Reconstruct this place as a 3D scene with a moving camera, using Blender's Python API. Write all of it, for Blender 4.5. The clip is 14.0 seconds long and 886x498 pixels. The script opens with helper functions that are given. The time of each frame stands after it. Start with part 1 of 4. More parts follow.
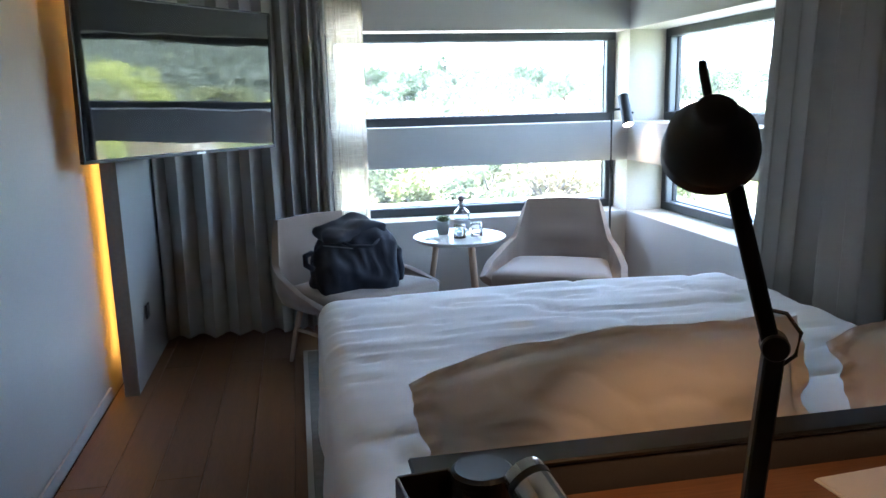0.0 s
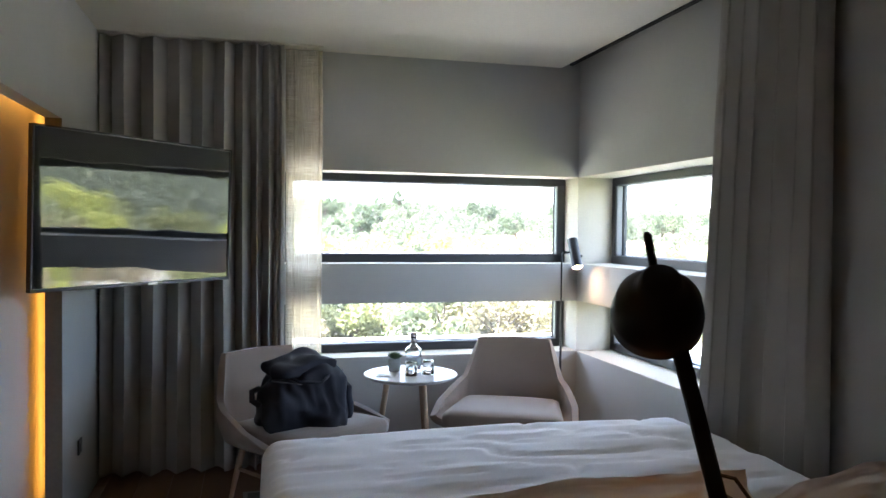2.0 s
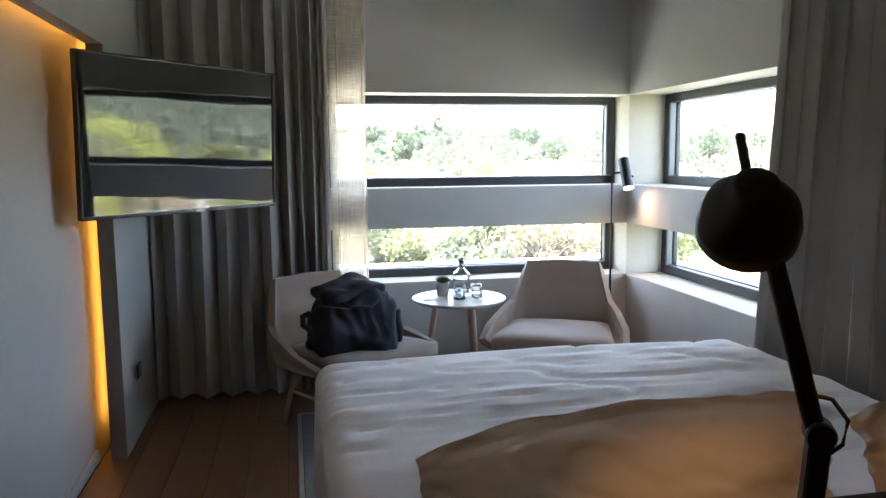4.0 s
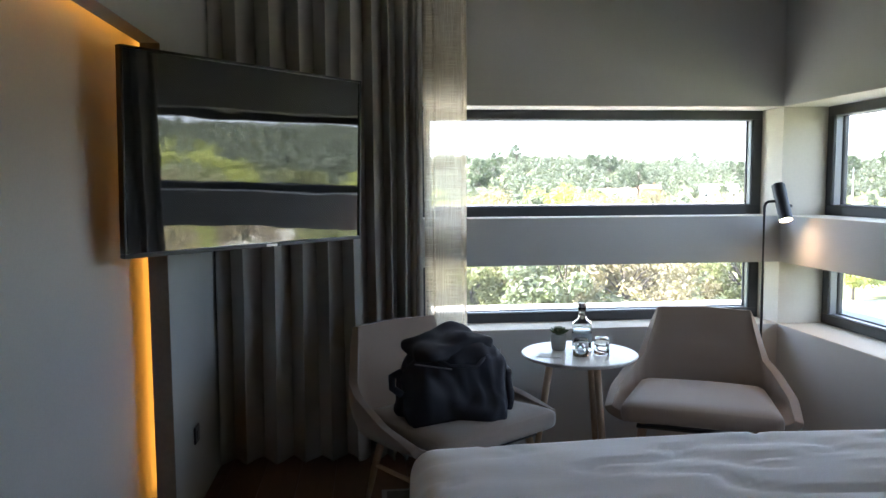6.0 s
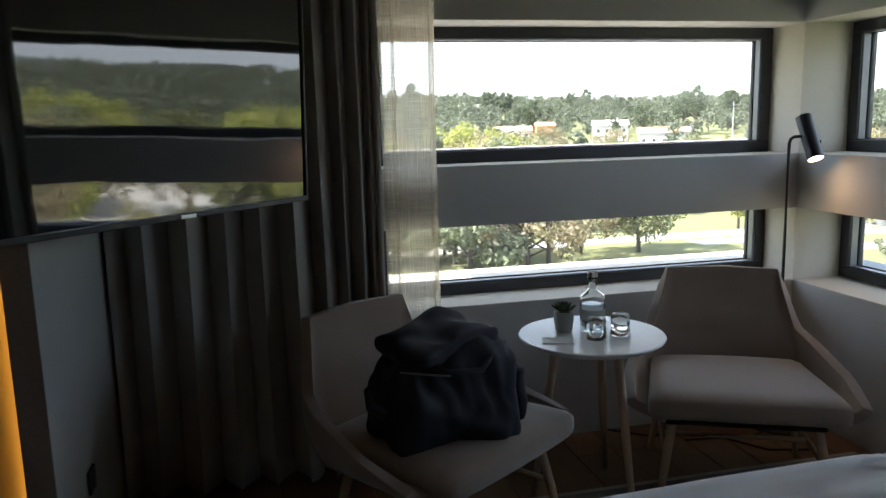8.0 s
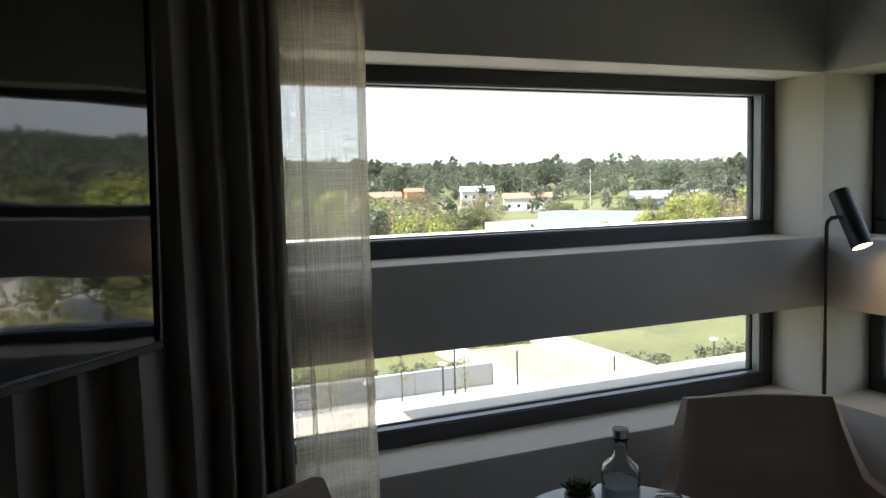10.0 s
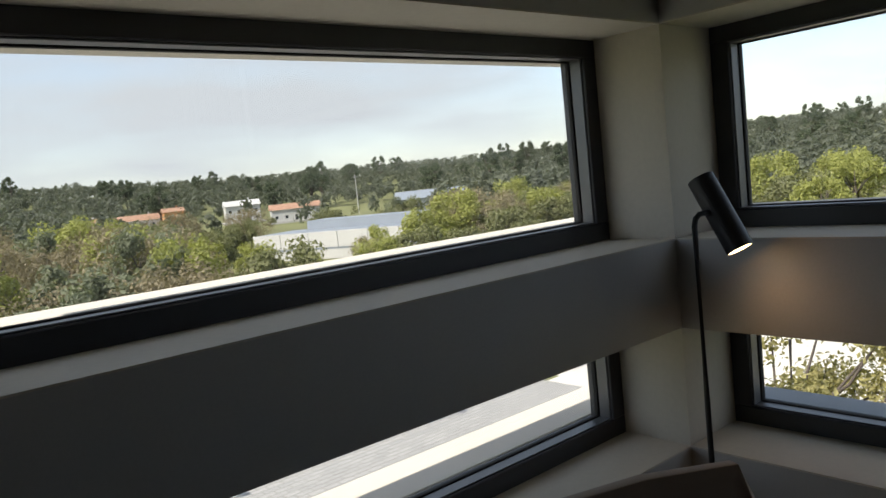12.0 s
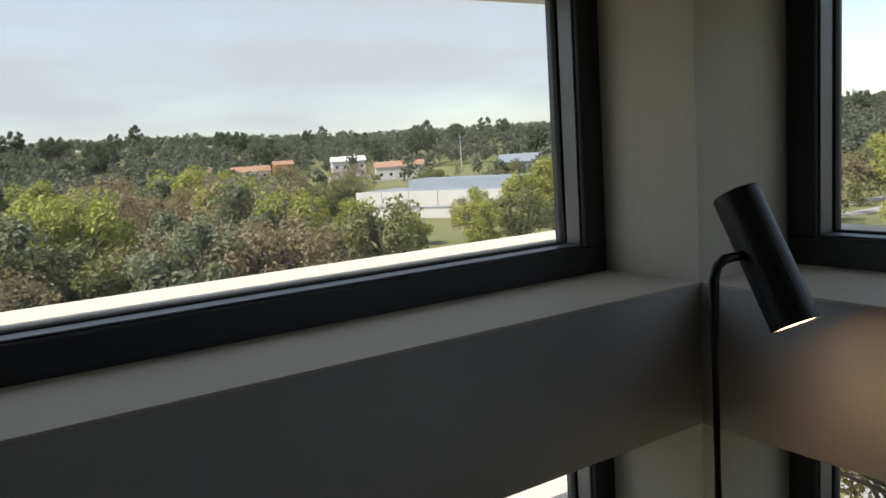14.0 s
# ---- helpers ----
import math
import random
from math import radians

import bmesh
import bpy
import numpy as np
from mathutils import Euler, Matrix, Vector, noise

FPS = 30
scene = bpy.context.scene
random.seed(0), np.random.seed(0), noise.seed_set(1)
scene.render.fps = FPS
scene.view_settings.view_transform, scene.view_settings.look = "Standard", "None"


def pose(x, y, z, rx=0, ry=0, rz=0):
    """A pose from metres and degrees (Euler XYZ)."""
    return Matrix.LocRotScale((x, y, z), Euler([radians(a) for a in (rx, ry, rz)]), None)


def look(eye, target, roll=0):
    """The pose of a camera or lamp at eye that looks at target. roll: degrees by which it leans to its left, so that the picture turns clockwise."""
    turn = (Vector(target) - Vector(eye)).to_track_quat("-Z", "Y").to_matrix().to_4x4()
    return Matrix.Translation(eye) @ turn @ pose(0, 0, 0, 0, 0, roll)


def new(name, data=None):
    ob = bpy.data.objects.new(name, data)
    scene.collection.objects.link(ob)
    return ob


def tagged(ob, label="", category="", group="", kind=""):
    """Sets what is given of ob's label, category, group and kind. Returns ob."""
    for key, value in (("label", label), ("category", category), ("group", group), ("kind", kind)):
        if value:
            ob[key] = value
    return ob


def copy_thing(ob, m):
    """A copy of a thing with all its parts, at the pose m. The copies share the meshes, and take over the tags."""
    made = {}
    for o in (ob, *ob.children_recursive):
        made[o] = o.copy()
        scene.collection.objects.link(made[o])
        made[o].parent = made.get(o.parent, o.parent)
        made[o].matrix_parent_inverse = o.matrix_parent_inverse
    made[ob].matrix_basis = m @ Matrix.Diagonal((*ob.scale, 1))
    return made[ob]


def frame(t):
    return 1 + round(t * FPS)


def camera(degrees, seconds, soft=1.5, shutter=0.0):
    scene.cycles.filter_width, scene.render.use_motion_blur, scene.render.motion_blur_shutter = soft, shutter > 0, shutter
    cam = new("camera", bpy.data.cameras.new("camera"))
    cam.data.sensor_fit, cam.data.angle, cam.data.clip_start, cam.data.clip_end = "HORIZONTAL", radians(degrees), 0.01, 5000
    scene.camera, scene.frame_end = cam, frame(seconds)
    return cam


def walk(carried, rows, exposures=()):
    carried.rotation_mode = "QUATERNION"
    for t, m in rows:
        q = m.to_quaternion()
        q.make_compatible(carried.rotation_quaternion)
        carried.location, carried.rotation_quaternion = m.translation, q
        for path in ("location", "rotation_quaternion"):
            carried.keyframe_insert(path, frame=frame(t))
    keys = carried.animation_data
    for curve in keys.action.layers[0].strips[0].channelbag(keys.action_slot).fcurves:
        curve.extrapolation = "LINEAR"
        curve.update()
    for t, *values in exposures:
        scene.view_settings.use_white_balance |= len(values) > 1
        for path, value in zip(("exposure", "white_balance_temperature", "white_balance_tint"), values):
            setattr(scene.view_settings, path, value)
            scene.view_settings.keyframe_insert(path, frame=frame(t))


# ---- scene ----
cam = camera(60.9, 14.0, soft=1.5)
PATH = [
    (0, (-0.175, -0.317, 1.507), (0.188, 1.611, 1.115), -1.4),
    (0.5, (-0.194, -0.297, 1.526), (0.182, 1.645, 1.234), -0.8),
    (1, (-0.191, -0.310, 1.528), (0.227, 1.631, 1.290), 0.3),
    (1.5, (-0.187, -0.323, 1.534), (0.265, 1.618, 1.365), 0.7),
    (2, (-0.186, -0.333, 1.544), (0.312, 1.604, 1.497), 0.6),
    (2.5, (-0.187, -0.335, 1.547), (0.328, 1.597, 1.493), -0.2),
    (3, (-0.185, -0.349, 1.535), (0.382, 1.563, 1.385), -0.4),
    (3.5, (-0.192, -0.343, 1.523), (0.361, 1.568, 1.310), -0.1),
    (4, (-0.201, -0.255, 1.519), (0.186, 1.693, 1.278), -0.5),
    (4.2, (-0.199, -0.183, 1.522), (0.150, 1.772, 1.286), -0.4),
    (6.3, (-0.280, 0.703, 1.504), (-0.093, 2.687, 1.339), -0.4),
    (6.5, (-0.301, 0.802, 1.540), (-0.017, 2.769, 1.315), 0.1),
    (7, (-0.332, 1.027, 1.501), (0.105, 2.956, 1.202), 0.0),
    (7.5, (-0.419, 1.246, 1.512), (0.013, 3.172, 1.187), -1.2),
    (7.7, (-0.442, 1.344, 1.503), (-0.006, 3.268, 1.171), -1.4),
    (10, (-0.361, 2.646, 1.551), (0.42, 4.48, 1.386), -1.5),
    (10.5, (-0.285, 2.933, 1.515), (0.753, 4.637, 1.374), -3.7),
    (11, (-0.158, 3.191, 1.512), (1.213, 4.636, 1.336), -5.1),
    (11.5, (0.004, 3.374, 1.555), (1.379, 4.814, 1.369), -5.8),
    (12, (0.169, 3.496, 1.567), (1.456, 5.016, 1.382), -6.0),
    (12.5, (0.315, 3.6, 1.575), (1.414, 5.263, 1.413), -5.9),
    (13, (0.477, 3.663, 1.575), (1.393, 5.431, 1.394), -4.1),
    (13.5, (0.639, 3.824, 1.567), (1.593, 5.571, 1.375), -3.7),
    (14, (1.006, 3.844, 1.594), (2.066, 5.52, 1.332), -3.8),
]
EXPOSURES = ((0, 4.75, 5200, 13), (0.5, 4.1, 5500, 15), (1.5, 4.25, 5850, 17), (4.2, 4.35, 5950, 17), (6.5, 3.4, 6050, 15), (7.5, 2.75, 6250, 14), (10, 1.85, 6450, 15), (10.6, 1.0, 6550, 15), (11.2, 0.8, 6650, 15), (14, 0.75, 6700, 15))
walk(cam, [(t, look(e, g, r)) for t, e, g, r in PATH], EXPOSURES)


# ---------------------------------------------------------------- world and light
world = bpy.data.worlds.new("sky")
scene.world = world
world.use_nodes = True
wn, wl = world.node_tree.nodes, world.node_tree.links
sky = wn.new("ShaderNodeTexSky")
sky.sky_type, sky.sun_disc = "NISHITA", False
sky.sun_elevation, sky.sun_rotation = radians(46), radians(-85)
sky.air_density, sky.dust_density = 1.0, 0.7
co = wn.new("ShaderNodeTexCoord")
mp = wn.new("ShaderNodeMapping")
mp.inputs["Scale"].default_value = (1.0, 1.0, 5.0)
nz = wn.new("ShaderNodeTexNoise")
nz.inputs["Scale"].default_value, nz.inputs["Detail"].default_value = 1.6, 6
rp = wn.new("ShaderNodeValToRGB")
rp.color_ramp.elements[0].color = (0.12, 0.12, 0.12, 1)
rp.color_ramp.elements[0].position, rp.color_ramp.elements[1].position = 0.34, 0.64
mx = wn.new("ShaderNodeMixRGB")
mx.inputs[2].default_value = (2.95, 3.18, 3.42, 1)
wl.new(co.outputs["Generated"], mp.inputs["Vector"])
wl.new(mp.outputs["Vector"], nz.inputs["Vector"])
wl.new(nz.outputs["Fac"], rp.inputs["Fac"])
wl.new(rp.outputs["Color"], mx.inputs["Fac"])
wl.new(sky.outputs["Color"], mx.inputs[1])
wl.new(mx.outputs["Color"], wn["Background"].inputs["Color"])
wn["Background"].inputs["Strength"].default_value = 0.15

sun = new("sun", bpy.data.lights.new("sun", "SUN"))
sun.data.energy, sun.data.angle, sun.data.color = 4.4, radians(0.6), (1.0, 0.95, 0.86)
sun.matrix_world = look((-30, 2.6, 31), (0, 0, 0))


# ---------------------------------------------------------------- materials
def mat(name, color, rough=0.6, metal=0.0, var=0.12, scale=3.0, fine=60.0, bump=0.15, dist=0.003, stretch=(1, 1, 1), random_tint=0.0,
        island=0.0, spec=0.5, trans=0.0, sheen=0.0, emit=None, emit_s=0.0):
    m = bpy.data.materials.new(name)
    m.use_nodes = True
    n, l = m.node_tree.nodes, m.node_tree.links
    b = n["Principled BSDF"]
    b.inputs["Roughness"].default_value, b.inputs["Metallic"].default_value = rough, metal
    b.inputs["Specular IOR Level"].default_value = spec
    b.inputs["Transmission Weight"].default_value = trans
    b.inputs["Sheen Weight"].default_value = sheen
    tc, mpn = n.new("ShaderNodeTexCoord"), n.new("ShaderNodeMapping")
    mpn.inputs["Scale"].default_value = stretch
    l.new(tc.outputs["Object"], mpn.inputs["Vector"])
    a, f = n.new("ShaderNodeTexNoise"), n.new("ShaderNodeTexNoise")
    a.inputs["Scale"].default_value, a.inputs["Detail"].default_value = scale, 5
    f.inputs["Scale"].default_value, f.inputs["Detail"].default_value = fine, 3
    l.new(mpn.outputs["Vector"], a.inputs["Vector"])
    l.new(mpn.outputs["Vector"], f.inputs["Vector"])
    add = n.new("ShaderNodeMath")
    add.operation = "ADD"
    l.new(a.outputs["Fac"], add.inputs[0])
    l.new(f.outputs["Fac"], add.inputs[1])
    val = add.outputs[0]
    if random_tint or island:
        src = n.new("ShaderNodeObjectInfo").outputs["Random"] if random_tint else n.new("ShaderNodeNewGeometry").outputs["Random Per Island"]
        mul = n.new("ShaderNodeMath")
        mul.operation = "MULTIPLY_ADD"
        mul.inputs[1].default_value = random_tint or island
        l.new(src, mul.inputs[0])
        l.new(val, mul.inputs[2])
        val = mul.outputs[0]
    mr = n.new("ShaderNodeMapRange")
    mr.inputs[1].default_value, mr.inputs[2].default_value = 0.6, 1.4 + (random_tint or island)
    mr.inputs[3].default_value, mr.inputs[4].default_value = 1 - var, 1 + var
    l.new(val, mr.inputs[0])
    vm = n.new("ShaderNodeVectorMath")
    vm.operation = "SCALE"
    vm.inputs[0].default_value = color
    l.new(mr.outputs[0], vm.inputs["Scale"])
    l.new(vm.outputs[0], b.inputs["Base Color"])
    if bump:
        bp = n.new("ShaderNodeBump")
        bp.inputs["Strength"].default_value, bp.inputs["Distance"].default_value = bump, dist
        l.new(f.outputs["Fac"], bp.inputs["Height"])
        l.new(bp.outputs["Normal"], b.inputs["Normal"])
    if emit:
        b.inputs["Emission Color"].default_value, b.inputs["Emission Strength"].default_value = (*emit, 1), emit_s
    return m


M_WALL = mat("warm_grey_plaster", (0.46, 0.455, 0.435), 0.85, var=0.05, bump=0.12, dist=0.001, fine=140)
M_PANEL = mat("pale_wall_paint", (0.42, 0.415, 0.39), 0.75, var=0.05, bump=0.1, dist=0.001, fine=120)
M_CEIL = mat("ceiling_paint", (0.74, 0.69, 0.59), 0.85, var=0.04, bump=0.08, dist=0.001)
M_REVEAL = mat("cream_reveal_paint", (0.58, 0.54, 0.455), 0.7, var=0.05, bump=0.1, dist=0.001)
M_OUT = mat("cream_render", (0.64, 0.60, 0.53), 0.85, var=0.06, bump=0.15)
M_PLANK = mat("oiled_oak_plank", (0.16, 0.082, 0.042), 0.40, var=0.3, scale=2.5, fine=22, stretch=(9, 0.7, 9), random_tint=0.5, bump=0.12, dist=0.001)
M_GAP = mat("dark_joint", (0.05, 0.03, 0.02), 0.9)
M_FRAME = mat("anthracite_aluminium", (0.035, 0.038, 0.045), 0.42, 0.0, var=0.06, bump=0.03)
M_ALU = mat("grey_seal", (0.16, 0.165, 0.175), 0.4, 0.5, var=0.05)
M_SLOT = mat("dark_slot", (0.02, 0.02, 0.02), 0.8)
M_CURT = mat("grey_taupe_curtain", (0.39, 0.37, 0.34), 0.95, var=0.08, scale=5, fine=350, bump=0.3, dist=0.001, sheen=0.05)
M_BEDLIN = mat("white_cotton", (0.80, 0.80, 0.82), 0.9, var=0.03, fine=300, bump=0.12, dist=0.001, sheen=0.15)
M_BEDBASE = mat("charcoal_upholstery", (0.05, 0.05, 0.055), 0.95, fine=250)
M_CHAIR = mat("greige_wool", (0.27, 0.212, 0.172), 0.95, var=0.08, fine=380, bump=0.35, dist=0.001, sheen=0.35)
M_ASH = mat("pale_ash_wood", (0.42, 0.29, 0.19), 0.5, var=0.15, scale=4, fine=30, stretch=(6, 6, 0.6))
M_TABLE = mat("white_laminate", (0.78, 0.77, 0.75), 0.3, var=0.02, bump=0.02)
M_NAVY = mat("navy_nylon", (0.014, 0.016, 0.028), 0.75, var=0.25, scale=9, fine=200, bump=0.25, dist=0.002)
M_NAVYTRIM = mat("grey_piping", (0.22, 0.22, 0.25), 0.6)
M_BLACK = mat("matte_black_metal", (0.012, 0.012, 0.013), 0.45, 0.0, var=0.1, bump=0.02)
M_SHELLIN = mat("white_lamp_lining", (0.8, 0.78, 0.7), 0.5)
M_PLASTIC = mat("black_plastic", (0.015, 0.015, 0.016), 0.35, var=0.05, bump=0.0)
M_CHROME = mat("brushed_steel", (0.70, 0.69, 0.66), 0.22, 1.0, var=0.06)
M_LEATHER = mat("dark_leather", (0.035, 0.02, 0.015), 0.5, fine=120, bump=0.3)
M_DESK = mat("walnut_desk", (0.24, 0.115, 0.05), 0.4, var=0.25, scale=3, fine=20, stretch=(0.7, 8, 8))
M_RUG = mat("grey_rug", (0.20, 0.20, 0.19), 1.0, var=0.25, scale=30, fine=260, bump=0.6, dist=0.004)
M_RUGEDGE = mat("pale_rug_binding", (0.42, 0.41, 0.38), 1.0, var=0.1, fine=200)
M_POT = mat("grey_ceramic", (0.42, 0.45, 0.45), 0.5, var=0.06)
M_SUCC = mat("succulent_leaf", (0.07, 0.12, 0.05), 0.5, var=0.3, island=0.6)
M_SOIL = mat("soil", (0.04, 0.028, 0.02), 1.0)
M_PAPER = mat("white_card", (0.85, 0.85, 0.84), 0.6, var=0.02)
M_SOCKET = mat("dark_socket", (0.02, 0.02, 0.022), 0.4)
M_LED = mat("amber_led", (1, 0.6, 0.2), 0.6, emit=(1.0, 0.42, 0.05), emit_s=0.6)
M_BULB = mat("warm_lamp_lens", (1, 0.9, 0.7), 0.5, emit=(1.0, 0.66, 0.34), emit_s=7)
M_DESKBULB = mat("warm_desk_bulb", (1, 0.9, 0.7), 0.5, emit=(1.0, 0.6, 0.28), emit_s=3)
M_BEZEL = mat("dark_grey_bezel", (0.05, 0.05, 0.053), 0.35, 0.3, var=0.05, bump=0.0)
M_LOGO = mat("silver_mark", (0.7, 0.7, 0.7), 0.3, 0.6)
M_CABLE = mat("black_cable", (0.01, 0.01, 0.01), 0.5)

# screen: dark glass with slight waves
M_SCREEN = mat("dark_screen_glass", (0.008, 0.009, 0.011), 0.03, var=0.0, scale=1.0, fine=2.2, bump=0.10, dist=0.012, spec=0.5, stretch=(0.35, 1, 1.8))
M_SCREEN.node_tree.nodes["Principled BSDF"].inputs["IOR"].default_value = 2.05

# sheer: thin woven cloth that lets light through
M_SHEER = bpy.data.materials.new("sheer_linen")
M_SHEER.use_nodes = True
sn, sl = M_SHEER.node_tree.nodes, M_SHEER.node_tree.links
sn.remove(sn["Principled BSDF"])
tr, df, tl = sn.new("ShaderNodeBsdfTransparent"), sn.new("ShaderNodeBsdfDiffuse"), sn.new("ShaderNodeBsdfTranslucent")
df.inputs["Color"].default_value = tl.inputs["Color"].default_value = (0.95, 0.86, 0.70, 1)
m1, m2 = sn.new("ShaderNodeMixShader"), sn.new("ShaderNodeMixShader")
tcs = sn.new("ShaderNodeTexCoord")
wv = []
for ax, sc in (((900, 900, 12), 1.0), ((14, 14, 900), 1.0)):
    mpp = sn.new("ShaderNodeMapping")
    mpp.inputs["Scale"].default_value = ax
    nn = sn.new("ShaderNodeTexNoise")
    nn.inputs["Scale"].default_value = 0.55
    sl.new(tcs.outputs["Object"], mpp.inputs["Vector"])
    sl.new(mpp.outputs["Vector"], nn.inputs["Vector"])
    wv.append(nn.outputs["Fac"])
mxx = sn.new("ShaderNodeMath")
mxx.operation = "MAXIMUM"
sl.new(wv[0], mxx.inputs[0])
sl.new(wv[1], mxx.inputs[1])
mrr = sn.new("ShaderNodeMapRange")
mrr.inputs[1].default_value, mrr.inputs[2].default_value, mrr.inputs[3].default_value, mrr.inputs[4].default_value = 0.4, 0.75, 0.22, 0.62
sl.new(mxx.outputs[0], mrr.inputs[0])
sl.new(df.outputs[0], m1.inputs[1])
sl.new(tl.outputs[0], m1.inputs[2])
m1.inputs[0].default_value = 0.68
sl.new(mrr.outputs[0], m2.inputs[0])
sl.new(tr.outputs[0], m2.inputs[1])
sl.new(m1.outputs[0], m2.inputs[2])
sl.new(m2.outputs[0], sn["Material Output"].inputs["Surface"])


def glass_mat(name, color, rough=0.0, ior=1.45):
    m = mat(name, color, rough, var=0.0, bump=0, trans=1.0)
    m.node_tree.nodes["Principled BSDF"].inputs["IOR"].default_value = ior
    return m


M_GLASS = glass_mat("clear_glass", (0.96, 0.98, 0.98))
M_WATER = glass_mat("water", (0.93, 0.97, 0.98), ior=1.33)
# window pane: clear, with a faint mirror
M_PANE = bpy.data.materials.new("window_glass")
M_PANE.use_nodes = True
pn, pl = M_PANE.node_tree.nodes, M_PANE.node_tree.links
pn.remove(pn["Principled BSDF"])
pt, pg, pm, pf = pn.new("ShaderNodeBsdfTransparent"), pn.new("ShaderNodeBsdfGlossy"), pn.new("ShaderNodeMixShader"), pn.new("ShaderNodeLayerWeight")
pt.inputs["Color"].default_value = (0.93, 0.95, 0.94, 1)
pg.inputs["Roughness"].default_value = 0.0
pw, pa = pn.new("ShaderNodeMath"), pn.new("ShaderNodeMath")
pw.operation, pa.operation = "POWER", "MULTIPLY_ADD"
pw.inputs[1].default_value, pa.inputs[1].default_value, pa.inputs[2].default_value = 4.0, 0.6, 0.022
pl.new(pf.outputs["Facing"], pw.inputs[0])
pl.new(pw.outputs[0], pa.inputs[0])
pl.new(pa.outputs[0], pm.inputs[0])
pl.new(pt.outputs[0], pm.inputs[1])
pl.new(pg.outputs[0], pm.inputs[2])
# a thin film of dust on the outside, in soft patches
pd, pdm, pdn, pdr, pdc = pn.new("ShaderNodeBsdfTranslucent"), pn.new("ShaderNodeMixShader"), pn.new("ShaderNodeTexNoise"), pn.new("ShaderNodeMapRange"), pn.new("ShaderNodeTexCoord")
pd.inputs["Color"].default_value = (0.80, 0.80, 0.78, 1)
pdn.inputs["Scale"].default_value, pdn.inputs["Detail"].default_value = 2.2, 6
pdr.inputs[1].default_value, pdr.inputs[2].default_value, pdr.inputs[3].default_value, pdr.inputs[4].default_value = 0.3, 0.75, 0.006, 0.022
pl.new(pdc.outputs["Object"], pdn.inputs["Vector"])
pl.new(pdn.outputs["Fac"], pdr.inputs[0])
pl.new(pdr.outputs[0], pdm.inputs[0])
pl.new(pm.outputs[0], pdm.inputs[1])
pl.new(pd.outputs[0], pdm.inputs[2])
pl.new(pdm.outputs[0], pn["Material Output"].inputs["Surface"])

# outdoors
M_GROUND = mat("dry_grass", (0.15, 0.155, 0.06), 1.0, var=0.35, scale=0.05, fine=1.2, bump=0.4, dist=0.1)
M_PAVE = mat("pale_paving", (0.36, 0.35, 0.335), 0.9, var=0.18, scale=0.15, fine=1.4, bump=0.2, dist=0.02)
bt = M_PAVE.node_tree.nodes.new("ShaderNodeTexBrick")
bt.inputs["Color1"].default_value, bt.inputs["Color2"].default_value, bt.inputs["Mortar"].default_value = (0.37, 0.36, 0.345, 1), (0.31, 0.305, 0.295, 1), (0.24, 0.235, 0.22, 1)
bt.inputs["Scale"].default_value, bt.inputs["Mortar Size"].default_value, bt.inputs["Brick Width"].default_value, bt.inputs["Row Height"].default_value = 1.0, 0.03, 0.7, 0.35
M_PAVE.node_tree.links.new(M_PAVE.node_tree.nodes["Texture Coordinate"].outputs["Object"], bt.inputs["Vector"])
M_PAVE.node_tree.links.new(bt.outputs["Color"], M_PAVE.node_tree.nodes["Principled BSDF"].inputs["Base Color"])
M_CONC = mat("pale_concrete", (0.42, 0.41, 0.385), 0.9, var=0.12, scale=0.5, fine=6, stretch=(1, 1, 0.3))
M_SAND = mat("ochre_sand", (0.38, 0.30, 0.19), 1.0, var=0.12, scale=0.3, fine=4)
M_LAWN = mat("lawn", (0.135, 0.14, 0.058), 1.0, var=0.45, scale=0.15, fine=2.0, bump=0.4, dist=0.05)
M_BARK = mat("bark", (0.10, 0.08, 0.065), 1.0, var=0.25, scale=6, fine=30, bump=0.4, dist=0.02)
M_WHITEB = mat("white_render", (0.48, 0.475, 0.46), 0.8, var=0.08, scale=0.3, fine=3)
M_ROOFT = mat("terracotta_roof", (0.36, 0.21, 0.14), 0.9, var=0.2, scale=1, fine=8)
M_BLUER = mat("blue_grey_cladding", (0.22, 0.25, 0.29), 0.6, var=0.1, scale=0.5)
M_OCHREB = mat("orange_render", (0.50, 0.24, 0.10), 0.9, var=0.1)
M_WIND = mat("dark_window", (0.03, 0.035, 0.04), 0.15)


def leaf_mat(name, color, isl=0.9, var=0.45):
    m = mat(name, color, 0.8, var=var, scale=0.4, fine=4, island=isl, bump=0)
    n, l = m.node_tree.nodes, m.node_tree.links
    b, out = n["Principled BSDF"], n["Material Output"]
    t, mix = n.new("ShaderNodeBsdfTranslucent"), n.new("ShaderNodeMixShader")
    t.inputs["Color"].default_value = (color[0] * 1.5, color[1] * 1.6, color[2], 1)
    mix.inputs[0].default_value = 0.3
    l.new(b.outputs[0], mix.inputs[1])
    l.new(t.outputs[0], mix.inputs[2])
    l.new(mix.outputs[0], out.inputs["Surface"])
    return m


